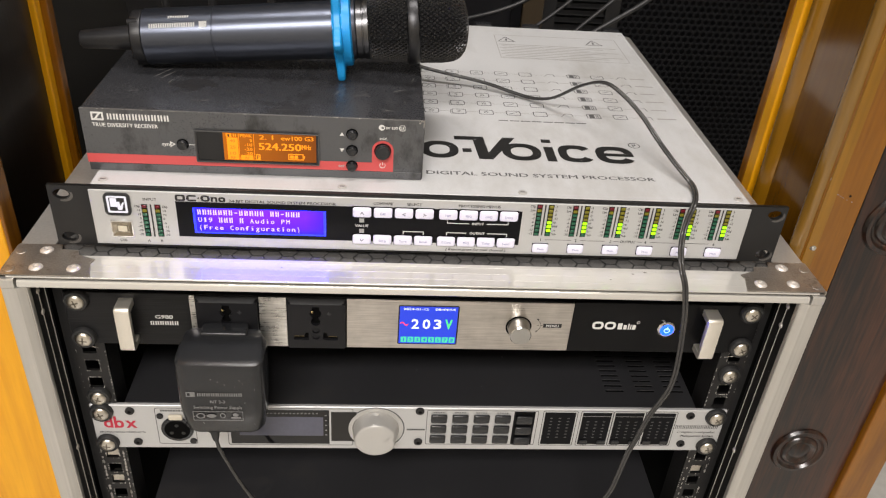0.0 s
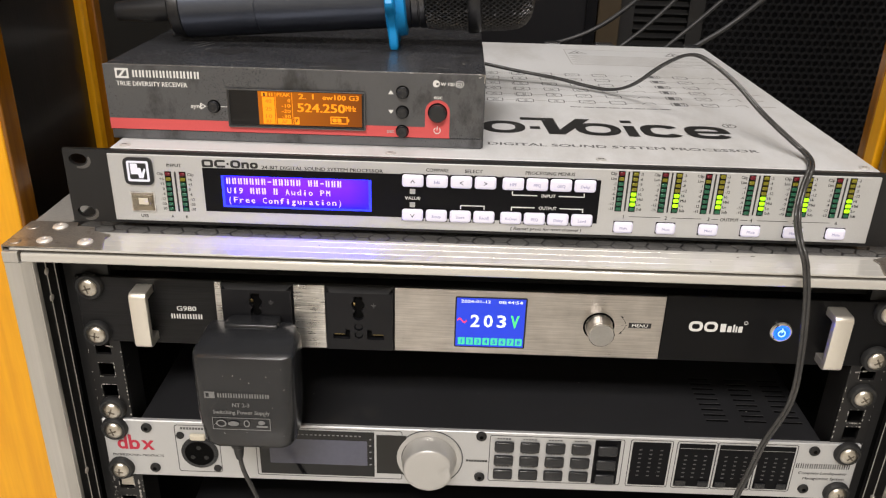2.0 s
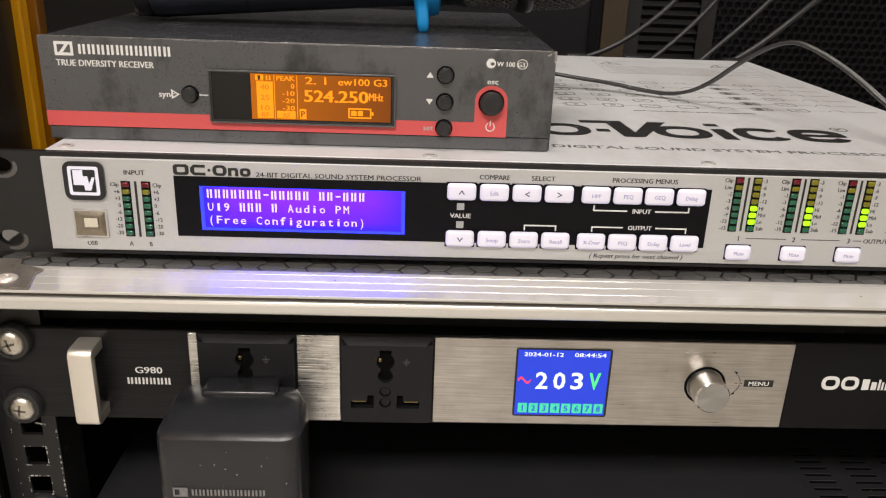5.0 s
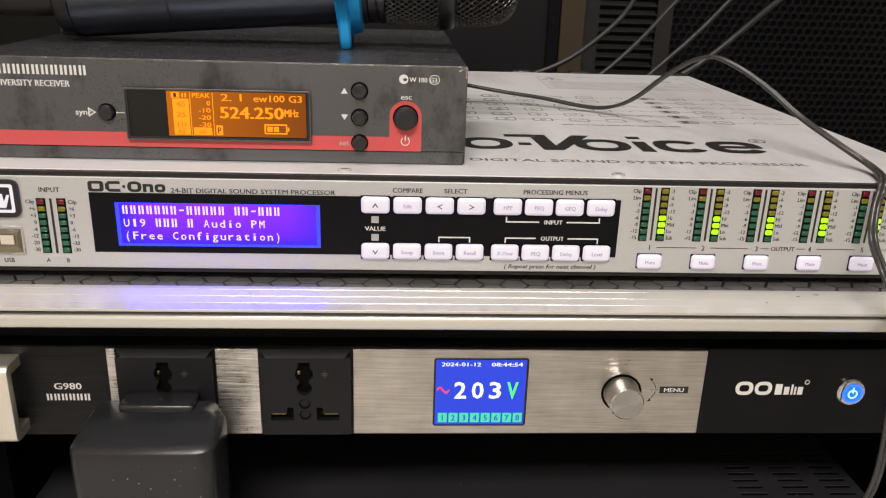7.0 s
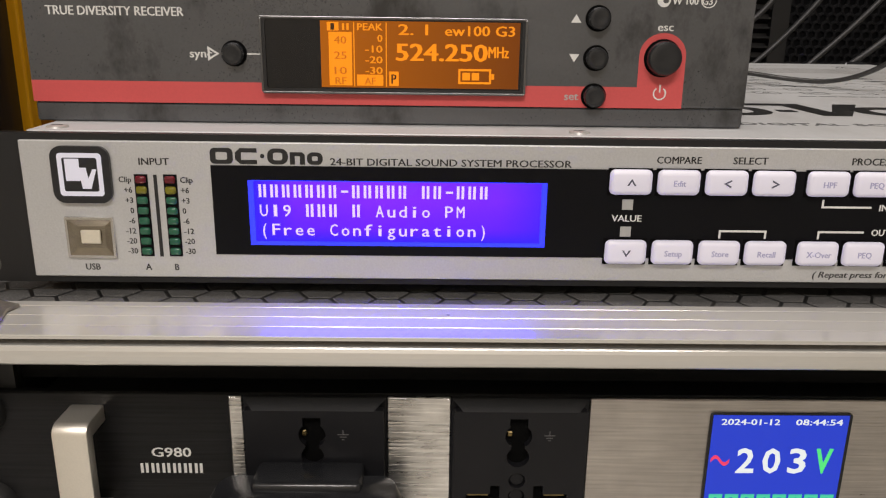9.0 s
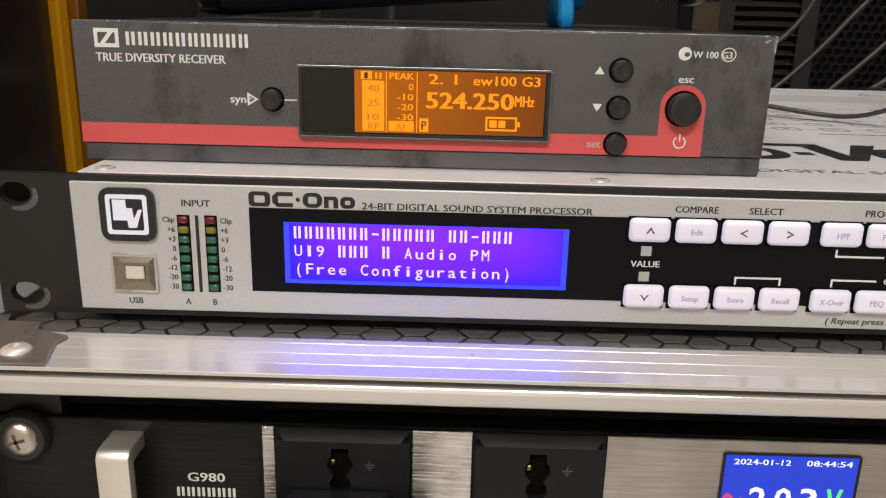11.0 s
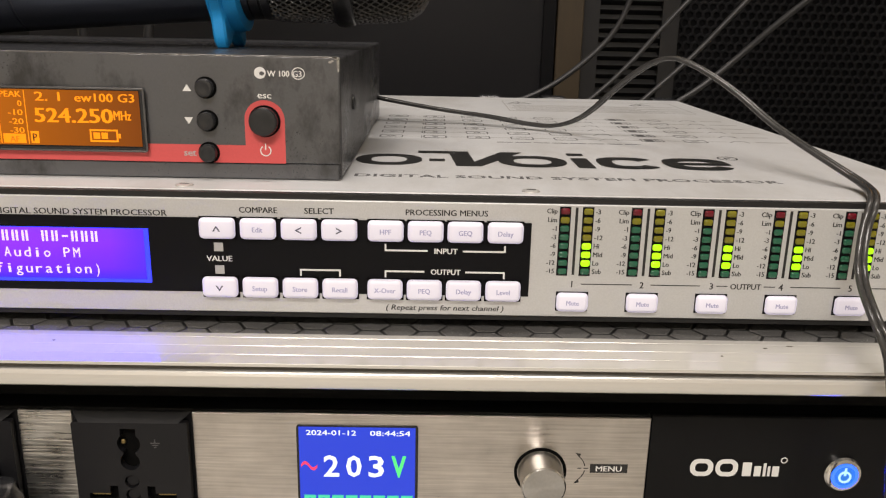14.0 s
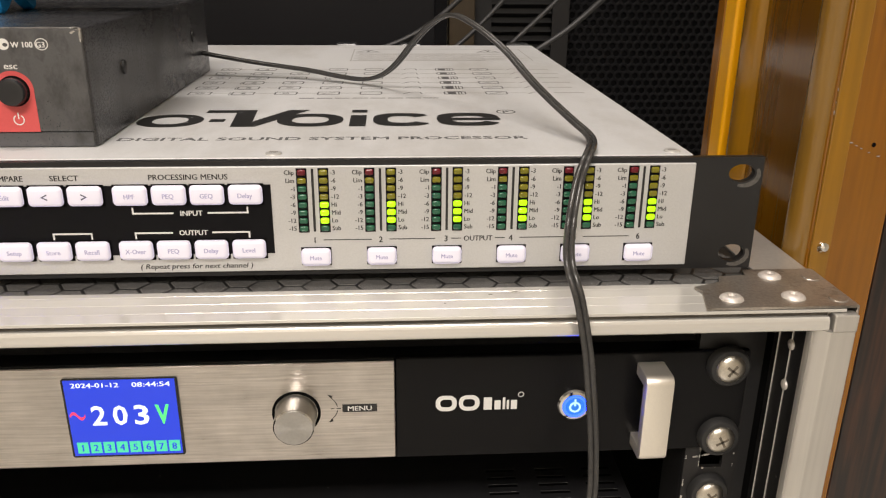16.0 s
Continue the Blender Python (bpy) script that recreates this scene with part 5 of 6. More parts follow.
part("unit_letter", to_front(lettering("V", 16.9, GZ + 24.0, 8.2, 5.2, "CENTER", 0.04, weight=0.03), sy), SCREEN_GREEN, pic)
wave = [(-17.0 + 5.6 * k / 16, GZ + 23.8 + 1.2 * math.sin(2 * math.pi * k / 16)) for k in range(17)]
printed_shape([[(a, b + 0.6) for a, b in wave] + [(a, b - 0.6) for a, b in wave[::-1]]], sy, SCREEN_RED, pic, "mains_sign")
part("date", to_front(lettering("2024-01-12", -15.0, GZ + 36.7, 2.0, 17.2, "LEFT", 0.04), sy), SCREEN_WHITE, pic)
part("clock", to_front(lettering("08:44:54", 20.8, GZ + 36.7, 2.0, 13.8, "RIGHT", 0.04), sy), SCREEN_WHITE, pic)
for k in range(8):
    x = -16.2 + 4.85 * k
    cell = printed_shape([rect(x, x + 4.1, GZ + 7.5, GZ + 12.3)], sy, SCREEN_CYAN, pic, "channel_box")
    part("channel_number", to_front(lettering(str(k + 1), x + 2.05, GZ + 9.9, 3.0, None, "CENTER", 0.04), sy - 0.06), SCREEN_BLUE, pic)
# knob
knob = part("knob", lathe([(0, 7.8), (10.2, 7.5)], (66.4, GY - 1.3, GZ + 22.4), (66.4, GY - 12, GZ + 22.4), 64), KNOB_METAL, gu, "satin aluminium rotary knob", smooth=True)
part("chamfer", lathe([(0, 7.5), (0.5, 7.0)], (66.4, GY - 11.5, GZ + 22.4), (66.4, GY - 14, GZ + 22.4), 64), CHROME, knob, "bright turned edge", smooth=True)
part("knob_face", disc(66.4, GZ + 22.4, 7.0, GY - 10.5, GY - 12.02, 0.05, 64), KNOB_FACE, knob, "spun aluminium face")
part("knob_ring", to_front(outline([oval(66.4, GZ + 22.4, 9.2, 9.2, 40), oval(66.4, GZ + 22.4, 8.1, 8.1, 40)], 0.3), GY - 1.2), DARK_HOLE, knob)
arc = [(72.6 + 9.4 * math.cos(radians(a)), GZ + 23.8 + 7.0 * math.sin(radians(a))) for a in range(-42, 43, 7)]
for half in (arc[:6], arc[7:]):
    printed_shape([[(a + 0.17, b) for a, b in half] + [(a - 0.17, b) for a, b in half[::-1]]], GY - 1.22, BLACK_PRINT, alu, "turning_arrow")
for s in (-1, 1):
    printed_shape([[(78.4, GZ + 23.8 + s * 6.0), (79.9, GZ + 23.8 + s * 4.2), (80.3, GZ + 23.8 + s * 5.6)]], GY - 1.23, BLACK_PRINT, alu, "arrow_head")
printed_shape([rect(79.4, 80.8, GZ + 23.65, GZ + 23.95), rect(81.5, 83.2, GZ + 23.65, GZ + 23.95)], GY - 1.23, BLACK_PRINT, alu, "index_dash")
printed_shape([rect(83.8, 97.0, GZ + 22.1, GZ + 25.5)], GY - 1.22, BLACK_PRINT, alu, "menu_plate")
printed("MENU", 90.4, GZ + 23.8, 2.1, GY - 1.32, WHITE_PRINT, alu, 9.0)
# power key
power = part("power_key", lathe([(0, 6.6), (1.4, 6.6), (2.2, 6.0), (2.5, 5.0)], (173.2, GY, GZ + 22.8), (173.2, GY - 5, GZ + 22.8), 36), CHROME, gu, "steel push switch with a lit blue ring", smooth=True)
part("key_face", disc(173.2, GZ + 22.8, 4.9, GY - 2.4, GY - 2.7, 0.15, 36), POWER_DEEP, power, "deep blue lit key face")
part("lit_ring", to_front(outline([oval(173.2, GZ + 22.8, 4.7, 4.7, 36), oval(173.2, GZ + 22.8, 3.7, 3.7, 36)], 0.2), GY - 2.7), POWER_BLUE, power, "lit blue ring")
part("lit_power_sign", to_front(outline([oval(173.2, GZ + 22.5, 2.3, 2.3, 24), oval(173.2, GZ + 22.5, 1.55, 1.55, 24), rect(172.85, 173.55, GZ + 23.0, GZ + 26.0)], 0.2), GY - 2.72), POWER_PALE, power)


def handle(x0, x1, label):
    """A bent flat bar: two legs and a front grip in one piece."""
    y0, y1, z0, z1, t, r = GY, GY - 13.2, GZ + 3.8, GZ + 40.0, 5.0, 3.2
    loop = [(y0, z0), (y0, z0 + t), (y1 + 4.2, z0 + t), (y1 + 4.2, z1 - t), (y0, z1 - t), (y0, z1)]
    loop += [(y1 + r - r * math.sin(radians(a)), z1 - r + r * math.cos(radians(a))) for a in range(0, 91, 15)]
    loop += [(y1 + r - r * math.cos(radians(a)), z0 + r - r * math.sin(radians(a))) for a in range(0, 91, 15)]
    bm = extrude_x(loop, x0, x1)
    bmesh.ops.bevel(bm, geom=[e for e in bm.edges if abs(e.verts[0].co.x - e.verts[1].co.x) < 0.01], offset=0.7, segments=2, affect="EDGES", profile=0.5)
    return part("handle", bm, HANDLE_METAL, gu, label, smooth=True)


handle(-205.5, -195.5, "satin aluminium bracket handle")
handle(196.8, 207.6, "satin aluminium bracket handle")
for x in (-232.6, 232.6):
    for z, turn in ((GZ + 38.0, 10), (GZ + 6.3, 35)):
        cup_screw(x, GY, z, turn + x / 9, gu)

# ---- the loudspeaker management unit below ----
BZ, BY = 630.6, -12.5
db = thing("loudspeaker_controller", 0, 100, BZ, "silver loudspeaker controller with large knob, black keys and meters", "audio processor")
part("chassis", box(-217, 217, BY + 4, 200, BZ + 0.5, BZ + 43.2, 0.8), CHASSIS, db, "black steel chassis")
motes = bmesh.new()
for _ in range(60):
    bmesh.ops.create_icosphere(motes, subdivisions=1, radius=0.12 + 0.25 * random.random() ** 3, matrix=Matrix.Translation((-200 + 400 * random.random(), 130 * random.random(), BZ + 43.3)))
tagged(part("dust_speck", motes, PALE_PRINT, db, "pale dust specks on the lid"), kind="stuff")
# three columns of cooling slots in the lid
VENT = shape_mesh("vent_slot", box(-7.2, 7.2, -0.8, 0.8, -0.3, 0.08), DARK_HOLE)
LIP = shape_mesh("vent_lip", box(-7.2, 7.2, 0.85, 1.35, -0.3, 0.45, 0.15, 1), CHASSIS)
for x in (156, 181, 204.5):
    for k in range(9):
        slot = place("vent_slot", VENT, db, "", (x, 9 + 6.0 * k, BZ + 43.2))
        place("vent_lip", LIP, slot, "", (x, 9 + 6.0 * k, BZ + 43.2))
bp = part("front_panel", box(-240.8, 240.8, BY, BY + 3.2, BZ, BZ + 44, 0.5, 1), SILVER, db, "satin silver front panel")
y = BY - 0.02
for loops in ([rounded(-233, -226.6, BZ + 21.0, BZ + 28.4, 3.2), rounded(-231.0, -228.4, BZ + 22.8, BZ + 26.6, 1.2)], [rect(-228.4, -226.5, BZ + 21.0, BZ + 32.6)],
              [rounded(-225.4, -218.6, BZ + 21.0, BZ + 28.4, 3.2), rounded(-223.4, -220.6, BZ + 22.8, BZ + 26.6, 1.2)], [rect(-225.5, -223.6, BZ + 21.0, BZ + 32.6)], [[(-217.4, BZ + 28.4), (-215.0, BZ + 28.4), (-213.3, BZ + 26.0), (-211.6, BZ + 28.4), (-209.2, BZ + 28.4), (-212.1, BZ + 24.7), (-209.2, BZ + 21.0), (-211.6, BZ + 21.0), (-213.3, BZ + 23.4), (-215.0, BZ + 21.0), (-217.4, BZ + 21.0), (-214.5, BZ + 24.7)]]):
    y -= 0.02
    printed_shape(loops, y, RED_PRINT, bp, "maker_mark")
y = BY - 0.02
printed("PROFESSIONAL PRODUCTS", -220.5, BZ + 16.4, 1.7, y, BLACK_PRINT, bp, 33)
for x, z in ((-212.5, 38.6), (-210.5, 7.0), (1.2, 41.0), (1.2, 8.6), (212.0, 38.6), (211.0, 8.2)):
    s = part("panel_screw", lathe([(0, 3.4), (1.2, 3.3), (1.9, 2.2)], (x, BY, BZ + z), (x, BY - 4, BZ + z), 20), BLACK_PAINT, db, smooth=True)
    part("hex_recess", disc(x, BZ + z, 1.4, BY - 1.85, BY - 1.95, 0.05, 6), DARK_HOLE, s)
xlr = part("microphone_socket", disc(-180, BZ + 20.5, 12.0, BY, BY - 1.6, 0.8, 40), BLACK_PLASTIC, db, "round three-pin microphone socket", smooth=True)
part("socket_well", disc(-180, BZ + 20.5, 9.4, BY - 1.61, BY - 1.72, 0.05, 36), DARK_HOLE, xlr)
for a in (90 + 120 * k for k in range(3)):
    px, pz = -180 + 5.0 * math.cos(radians(a)), BZ + 20.0 + 5.0 * math.sin(radians(a))
    part("pin_hole", disc(px, pz, 1.5, BY - 1.73, BY - 2.0, 0.2, 16), BLACK_PAINT, xlr)
part("latch", box(-185, -175, BY - 2.6, BY - 0.03, BZ + 31.0, BZ + 35.6, 1.0, 2), IVORY, xlr, "pale metal latch")
for dx, z in ((-11.5, 33.5), (10.5, 8.0)):
    part("fixing_screw", disc(-180 + dx, BZ + z, 2.6, BY, BY - 1.2, 0.5, 18), BLACK_PAINT, xlr)
printed_shape([rounded(-195, -166.4, BZ + 4.4, BZ + 41.6, 2.0), rounded(-194.5, -166.9, BZ + 4.9, BZ + 41.1, 1.7)], y, FAINT_PRINT, bp, "printed_outline")
printed_shape(bars(-191, -170, BZ + 38.0, BZ + 39.8, 11, 0.72), y, FAINT_PRINT, bp, "small_print_bar")
printed_shape([rounded(-143.5, -49, BZ + 3.8, BZ + 42.4, 1.5), rounded(-143, -49.5, BZ + 4.3, BZ + 41.9, 1.2)], y, FAINT_PRINT, bp, "printed_outline")
w = part("display_window", box(-141, -67, BY - 0.5, BY - 0.03, BZ + 5.6, BZ + 40.8), BLACK_GLOSS, db, "black display window with an unlit grey display")
part("unlit_display", box(-134.5, -71.5, BY - 0.62, BY - 0.52, BZ + 14.5, BZ + 34.0), DBX_LCD, w)
printed_shape(bars(-136, -74, BZ + 37.2, BZ + 38.1, 22, 0.5), BY - 0.52, DUSTY_PRINT, w, "small_print_bar")
printed_shape([rect(-70.2, -68.8, BZ + z, BZ + z + 1.0) for z in (15, 20, 25, 30, 35)], BY - 0.52, DUSTY_PRINT, w, "small_print_bar")
part("dark_inset", box(-65.6, -46.5, BY - 0.4, BY - 0.03, BZ + 8.6, BZ + 39.0), INSET, db, "dark grey inset beside the knob")
part("knob_ring", to_front(outline([oval(-31.8, BZ + 22, 22.0, 22.0, 60), oval(-31.8, BZ + 22, 21.2, 21.2, 60)], 0.1), BY - 0.03), FAINT_PRINT, db)
JOG = (-31.8, BY, BZ + 22), (-31.8, BY - 22, BZ + 22)


def scooped(bm):
    """Presses one shallow finger scoop into the rim of the jog knob."""
    for v in bm.verts:
        dx, dz, deep = v.co.x + 31.8, v.co.z - BZ - 22, BY - v.co.y
        r = math.hypot(dx, dz)
        if r > 6 and deep > 3:
            off = math.degrees(math.atan2(dz, dx)) - 2
            k = 2.4 * math.exp(-(off / 17) ** 2) * min(1, (deep - 3) / 8)
            v.co.x -= dx / r * k * min(1, (r - 6) / 9)
            v.co.z -= dz / r * k * min(1, (r - 6) / 9)
            v.co.y += 0.7 * k * max(0, 1 - abs(r - 12) / 4)
    return bm


big = part("jog_knob", scooped(lathe([(0, 17.4), (3.4, 17.1), (6, 16.9), (8, 16.6), (10, 16.3), (11.6, 16.0), (12.5, 15.7)], *JOG, 96)), SILVER_PLASTIC, db, "large silver jog knob with a finger scoop", smooth=True)
part("knob_face", scooped(lathe([(12.5, 15.7), (13.1, 15.1), (13.4, 14.2), (13.6, 12.5), (13.7, 10.5), (13.8, 7.5), (13.85, 4.0), (13.85, 0.5)], *JOG, 96)), SILVER_PLASTIC, big, smooth=True)
part("knob_flange", lathe([(0, 20.9), (0.5, 20.7), (0.6, 17.9), (0.2, 17.5)], *JOG, 72), SILVER_PLASTIC, big, "thin silver ring round the knob")
printed_shape(bars(-8, 6, BZ + 20.4, BZ + 22.0, 8, 0.8), y, BLACK_PRINT, bp, "small_print_bar")
printed_shape([rounded(6.6, 92.4, BZ + 5.4, BZ + 42.0, 1.6), rounded(7.1, 91.9, BZ + 5.9, BZ + 41.5, 1.3)], y, FAINT_PRINT, bp, "printed_outline")
DKEY = shape_mesh("rubber_key", box(-6.2, 6.2, -2.4, 0.3, -3.9, 3.9, 1.2, 3), BLACK_PLASTIC, True)
for r in range(3):
    for c in range(4):
        place("rubber_key", DKEY, db, "black rubber key", (16.0 + 16.3 * c, BY - 0.3, BZ + 34.2 - 10.9 * r))
        printed_shape(bars(11.5 + 16.3 * c, 20.5 + 16.3 * c, BZ + 39.0 - 10.9 * r, BZ + 39.9 - 10.9 * r, 5, 0.7), y, FAINT_PRINT, bp, "small_print_bar")
    place("rubber_key", DKEY, db, "black rubber key", (81.6, BY - 0.9, BZ + 34.0 - 11.2 * r))
part("key_backing", box(73.6, 89.8, BY - 0.5, BY - 0.03, BZ + 6.6, BZ + 41.0), BEZEL, db)


def meter(x0, x1, columns, rows, feet):
    printed_shape([rounded(x0 - 1.6, x1 + 1.6, BZ + 5.0, BZ + 42.4, 1.6), rounded(x0 - 1.1, x1 + 1.1, BZ + 5.5, BZ + 41.9, 1.3)], y, FAINT_PRINT, bp, "printed_outline")
    m = part("meter_window", box(x0, x1, BY - 0.4, BY - 0.03, BZ + 6.8, BZ + 40.6), BEZEL, db, "black meter window")
    marks = []
    for c in range(columns):
        cx = x0 + (x1 - x0) * (c + 0.8) / (columns + 0.6)
        marks += [rect(cx - 0.9, cx + 0.9, BZ + 14 + 3.4 * r, BZ + 14.9 + 3.4 * r) for r in range(rows)]
    printed_shape(marks, BY - 0.42, FAINT_PRINT, m, "meter_mark")
    if feet:
        printed_shape([rect(x0 + 0.6, x1 - 0.6, BZ + 37.0, BZ + 37.3)], BY - 0.42, PALE_PRINT, m, "meter_line")
        for cx in (x0 + 4.2, x1 - 4.2):
            part("meter_key", box(cx - 3.4, cx + 3.4, BY - 1.8, BY - 0.43, BZ + 7.4, BZ + 12.0, 0.7, 2), BLACK_PLASTIC, m)


meter(97.5, 121.5, 3, 7, False)
meter(127.0, 149.6, 3, 6, True)
meter(152.6, 175.2, 3, 6, True)
meter(178.2, 200.4, 3, 6, True)
printed_shape(word_bars(203.0, 238.0, BZ + 24.4, BZ + 28.2, 12, 0.2), y, BLACK_PRINT, bp, "product_bar")
printed("Complete Loudspeaker", 236.6, BZ + 20.8, 2.2, y, BLACK_PRINT, bp, 31.0, "RIGHT", shear=0.15)
printed("Management System", 235.6, BZ + 16.6, 2.2, y, BLACK_PRINT, bp, 26.5, "RIGHT", shear=0.15)
for x in (-232.6, 232.6):
    for z, turn in ((BZ + 37.9, 15), (BZ + 6.2, 40)):
        cup_screw(x, BY, z, turn + x / 7, db)

# a further black unit in the bay below
low = thing("amplifier", 0, 150, 470, "black steel one-unit rack amplifier in the lowest bay seen", "amplifier")
part("chassis", box(-212, 212, -8, 330, 470, 556, 0.8), CHASSIS, low)
part("front_panel", box(-241.3, 241.3, -12.5, -8.2, 470, 557, 0.5, 1), BLACK_PAINT, low, "black front panel")

# ---- the plug-in power supply ----
psu = thing("plug_in_power_supply", -137, -40, 690, "worn black plastic plug-in power supply hanging from the socket", "power adapter")
bm = bmesh.new()
rows = ((687, -48, -28, 21), (688.5, -52, -25.5, 24.6), (693, -54.6, -24, 26.8), (712, -56, -23, 28.4), (740, -55.6, -22, 28.8), (748.8, -55.4, -21.5, 28.6), (750.6, -54.9, -21.5, 28.3), (751.5, -53.4, -21.5, 27.8), (752.1, -50.4, -21.5, 27.0), (754.2, -40, -21.5, 26.2), (755.4, -33, -22, 25))
rings = []
for z, yf, yb, h in rows:
    r = 8.0
    pts = [(q[0] - 135.2, q[1]) for q in rounded(-h, h, yf, yb, min(r, (yb - yf) / 2.2), 5)]
    rings.append([bm.verts.new((a, b, z)) for a, b in pts])
for p, q in zip(rings, rings[1:]):
    for k in range(len(p)):
        bm.faces.new((p[k], p[(k + 1) % len(p)], q[(k + 1) % len(p)], q[k]))
bm.faces.new(rings[0][::-1])
bm.faces.new(rings[-1])
bmesh.ops.recalc_face_normals(bm, faces=bm.faces[:])
shell = part("shell", bm, BLACK_PLASTIC, psu, "rounded black plastic shell", smooth=True)
part("plug_neck", box(-150.5, -119.5, -30, GY - 4.75, 735, 757.6, 1.6, 3), BLACK_PLASTIC, psu, smooth=True)


tiltm = Matrix.Translation((0, -56, 712)) @ Matrix.Rotation(radians(-1.0), 4, "X") @ Matrix.Translation((0, 56, -712))


def shell_print(mesh, mat, name):
    mesh.transform(Matrix.Translation((-8, -1.5, 0)))
    mesh = to_front(mesh, -56.4)
    mesh.transform(tiltm)
    ob = part(name, mesh, mat, shell)
    if name != "printed_text":
        tagged(ob, kind="stuff")


shell_print(outline([rect(-149, -143.2, 726.6, 730.8), rect(-148.2, -146.4, 727.4, 730.0)], 0.1), DUSTY_PRINT, "maker_mark")
shell_print(outline(word_bars(-141.6, -112, 727.2, 730.0, 10), 0.1), DUSTY_PRINT, "maker_word_bar")
shell_print(lettering("NT 2-3", -129, 722.4, 2.7, 9.5, "CENTER", 0.1), DUSTY_PRINT, "printed_text")
shell_print(lettering("Switching Power Supply", -129, 717.6, 2.7, 32, "CENTER", 0.1), DUSTY_PRINT, "printed_text")
shell_print(outline([rect(-146, -113, 705.6, 713.8), rect(-145.6, -113.4, 706.0, 713.4), oval(-141, 709.7, 3.0, 2.4, 16), oval(-141, 709.7, 2.2, 1.7, 16), oval(-134, 709.7, 3.2, 1.6, 16), oval(-126.5, 710, 1.8, 2.4, 16), oval(-126.5, 710, 1.2, 1.7, 16), rect(-121, -114.6, 707.6, 708.8), oval(-118, 710.8, 2.0, 1.5, 14)], 0.1), DUSTY_PRINT, "approval_mark")
specks = bmesh.new()
for _ in range(26):
    r = 0.10 + 0.22 * random.random() ** 2
    bmesh.ops.create_icosphere(specks, subdivisions=1, radius=r, matrix=Matrix.Translation((-135 + 46 * (random.random() - 0.5), -56.1 + 0.5 * random.random(), 700 + 46 * random.random())))
tagged(part("dust_speck", specks, PALE_PRINT, shell, "pale dust specks"), kind="stuff")
part("strain_relief", lathe([(0, 4.6), (5, 4.2), (6, 3.2), (11, 2.6), (14, 2.0)], (-143.5, -47, 690.5), (-143.3, -47.5, 670), 20), RUBBER, psu, smooth=True)
part("cord", tube([(-143.4, -47, 682), (-143, -47.5, 672), (-140, -48, 662), (-137, -46, 650), (-131, -46, 632), (-119, -46, 606), (-104, -46, 585), (-96, -44, 560), (-96, -42, 520)], 1.35), CABLE, psu, "thin black cord")

# ---- the microphone ----
mic = thing("microphone", -100, 100, RZ + 43, "dark gunmetal handheld radio microphone lying on the receiver", "microphone")
A, B = Vector((-243, 98, 909.5)), Vector((28, 103, 931.5))
D = (B - A).normalized()
at = lambda s: A + D * s
part("antenna", lathe([(3, 4.8), (3.8, 5.9), (6, 6.3), (38, 8.4), (44, 8.8)], A, B, 36), MIC_DARK, mic, "black antenna stub", smooth=True)
part("end_collar", lathe([(40, 16.4), (41.2, 17.9), (46.6, 18.3), (47.6, 18.0)], A, B, 48), MIC_DARK, mic, "black end collar", smooth=True)
for k in range(3):
    a = radians(200 + 120 * k)
    u = D.orthogonal().normalized()
    v = D.cross(u)
    n = u * math.cos(a) + v * math.sin(a)
    bm = lathe([(0, 2.6), (6.6, 2.9)], at(39.4) + n * 15.9, at(52) + n * 15.9, 10)
    part("collar_tooth", bm, MIC_DARK, mic)
part("grip", lathe([(47.7, 17.9), (48.6, 18.8), (94.5, 19.0), (94.8, 18.7), (95.4, 18.7), (95.7, 19.0), (150, 19.4), (170, 19.6), (190, 20.4), (191, 20.0)], A, B, 64), MIC_BODY, mic, "glossy dark gunmetal grip", smooth=True)
part("neck", lathe([(191.1, 19.6), (191.6, 20.2), (195.2, 20.3), (195.5, 19.8), (196.2, 19.8), (196.5, 20.6), (199.4, 20.8), (199.9, 20.3)], A, B, 64), MIC_NECK, mic, "dark metal neck ring", smooth=True)


def head_radius(s):
    pts = ((199.6, 20.7), (207, 21.8), (212, 22.4), (222, 23.2), (229, 23.6), (236, 24.4), (250, 24.8), (258, 24.2), (263, 21.8), (266.5, 17.5), (268.6, 11.0), (269.4, 4.0))
    for (a, ra), (b, rb) in zip(pts, pts[1:]):
        if a <= s <= b:
            return ra + (rb - ra) * (s - a) / (b - a)
    return pts[-1][1]


part("foam_liner", lathe([(199.6, 19.3)] + [(s, head_radius(s) - 1.3) for s in (207, 212, 222, 229, 236, 250, 258, 263, 266)] + [(267.4, 9), (268, 1)], A, B, 40), FOAM, mic)


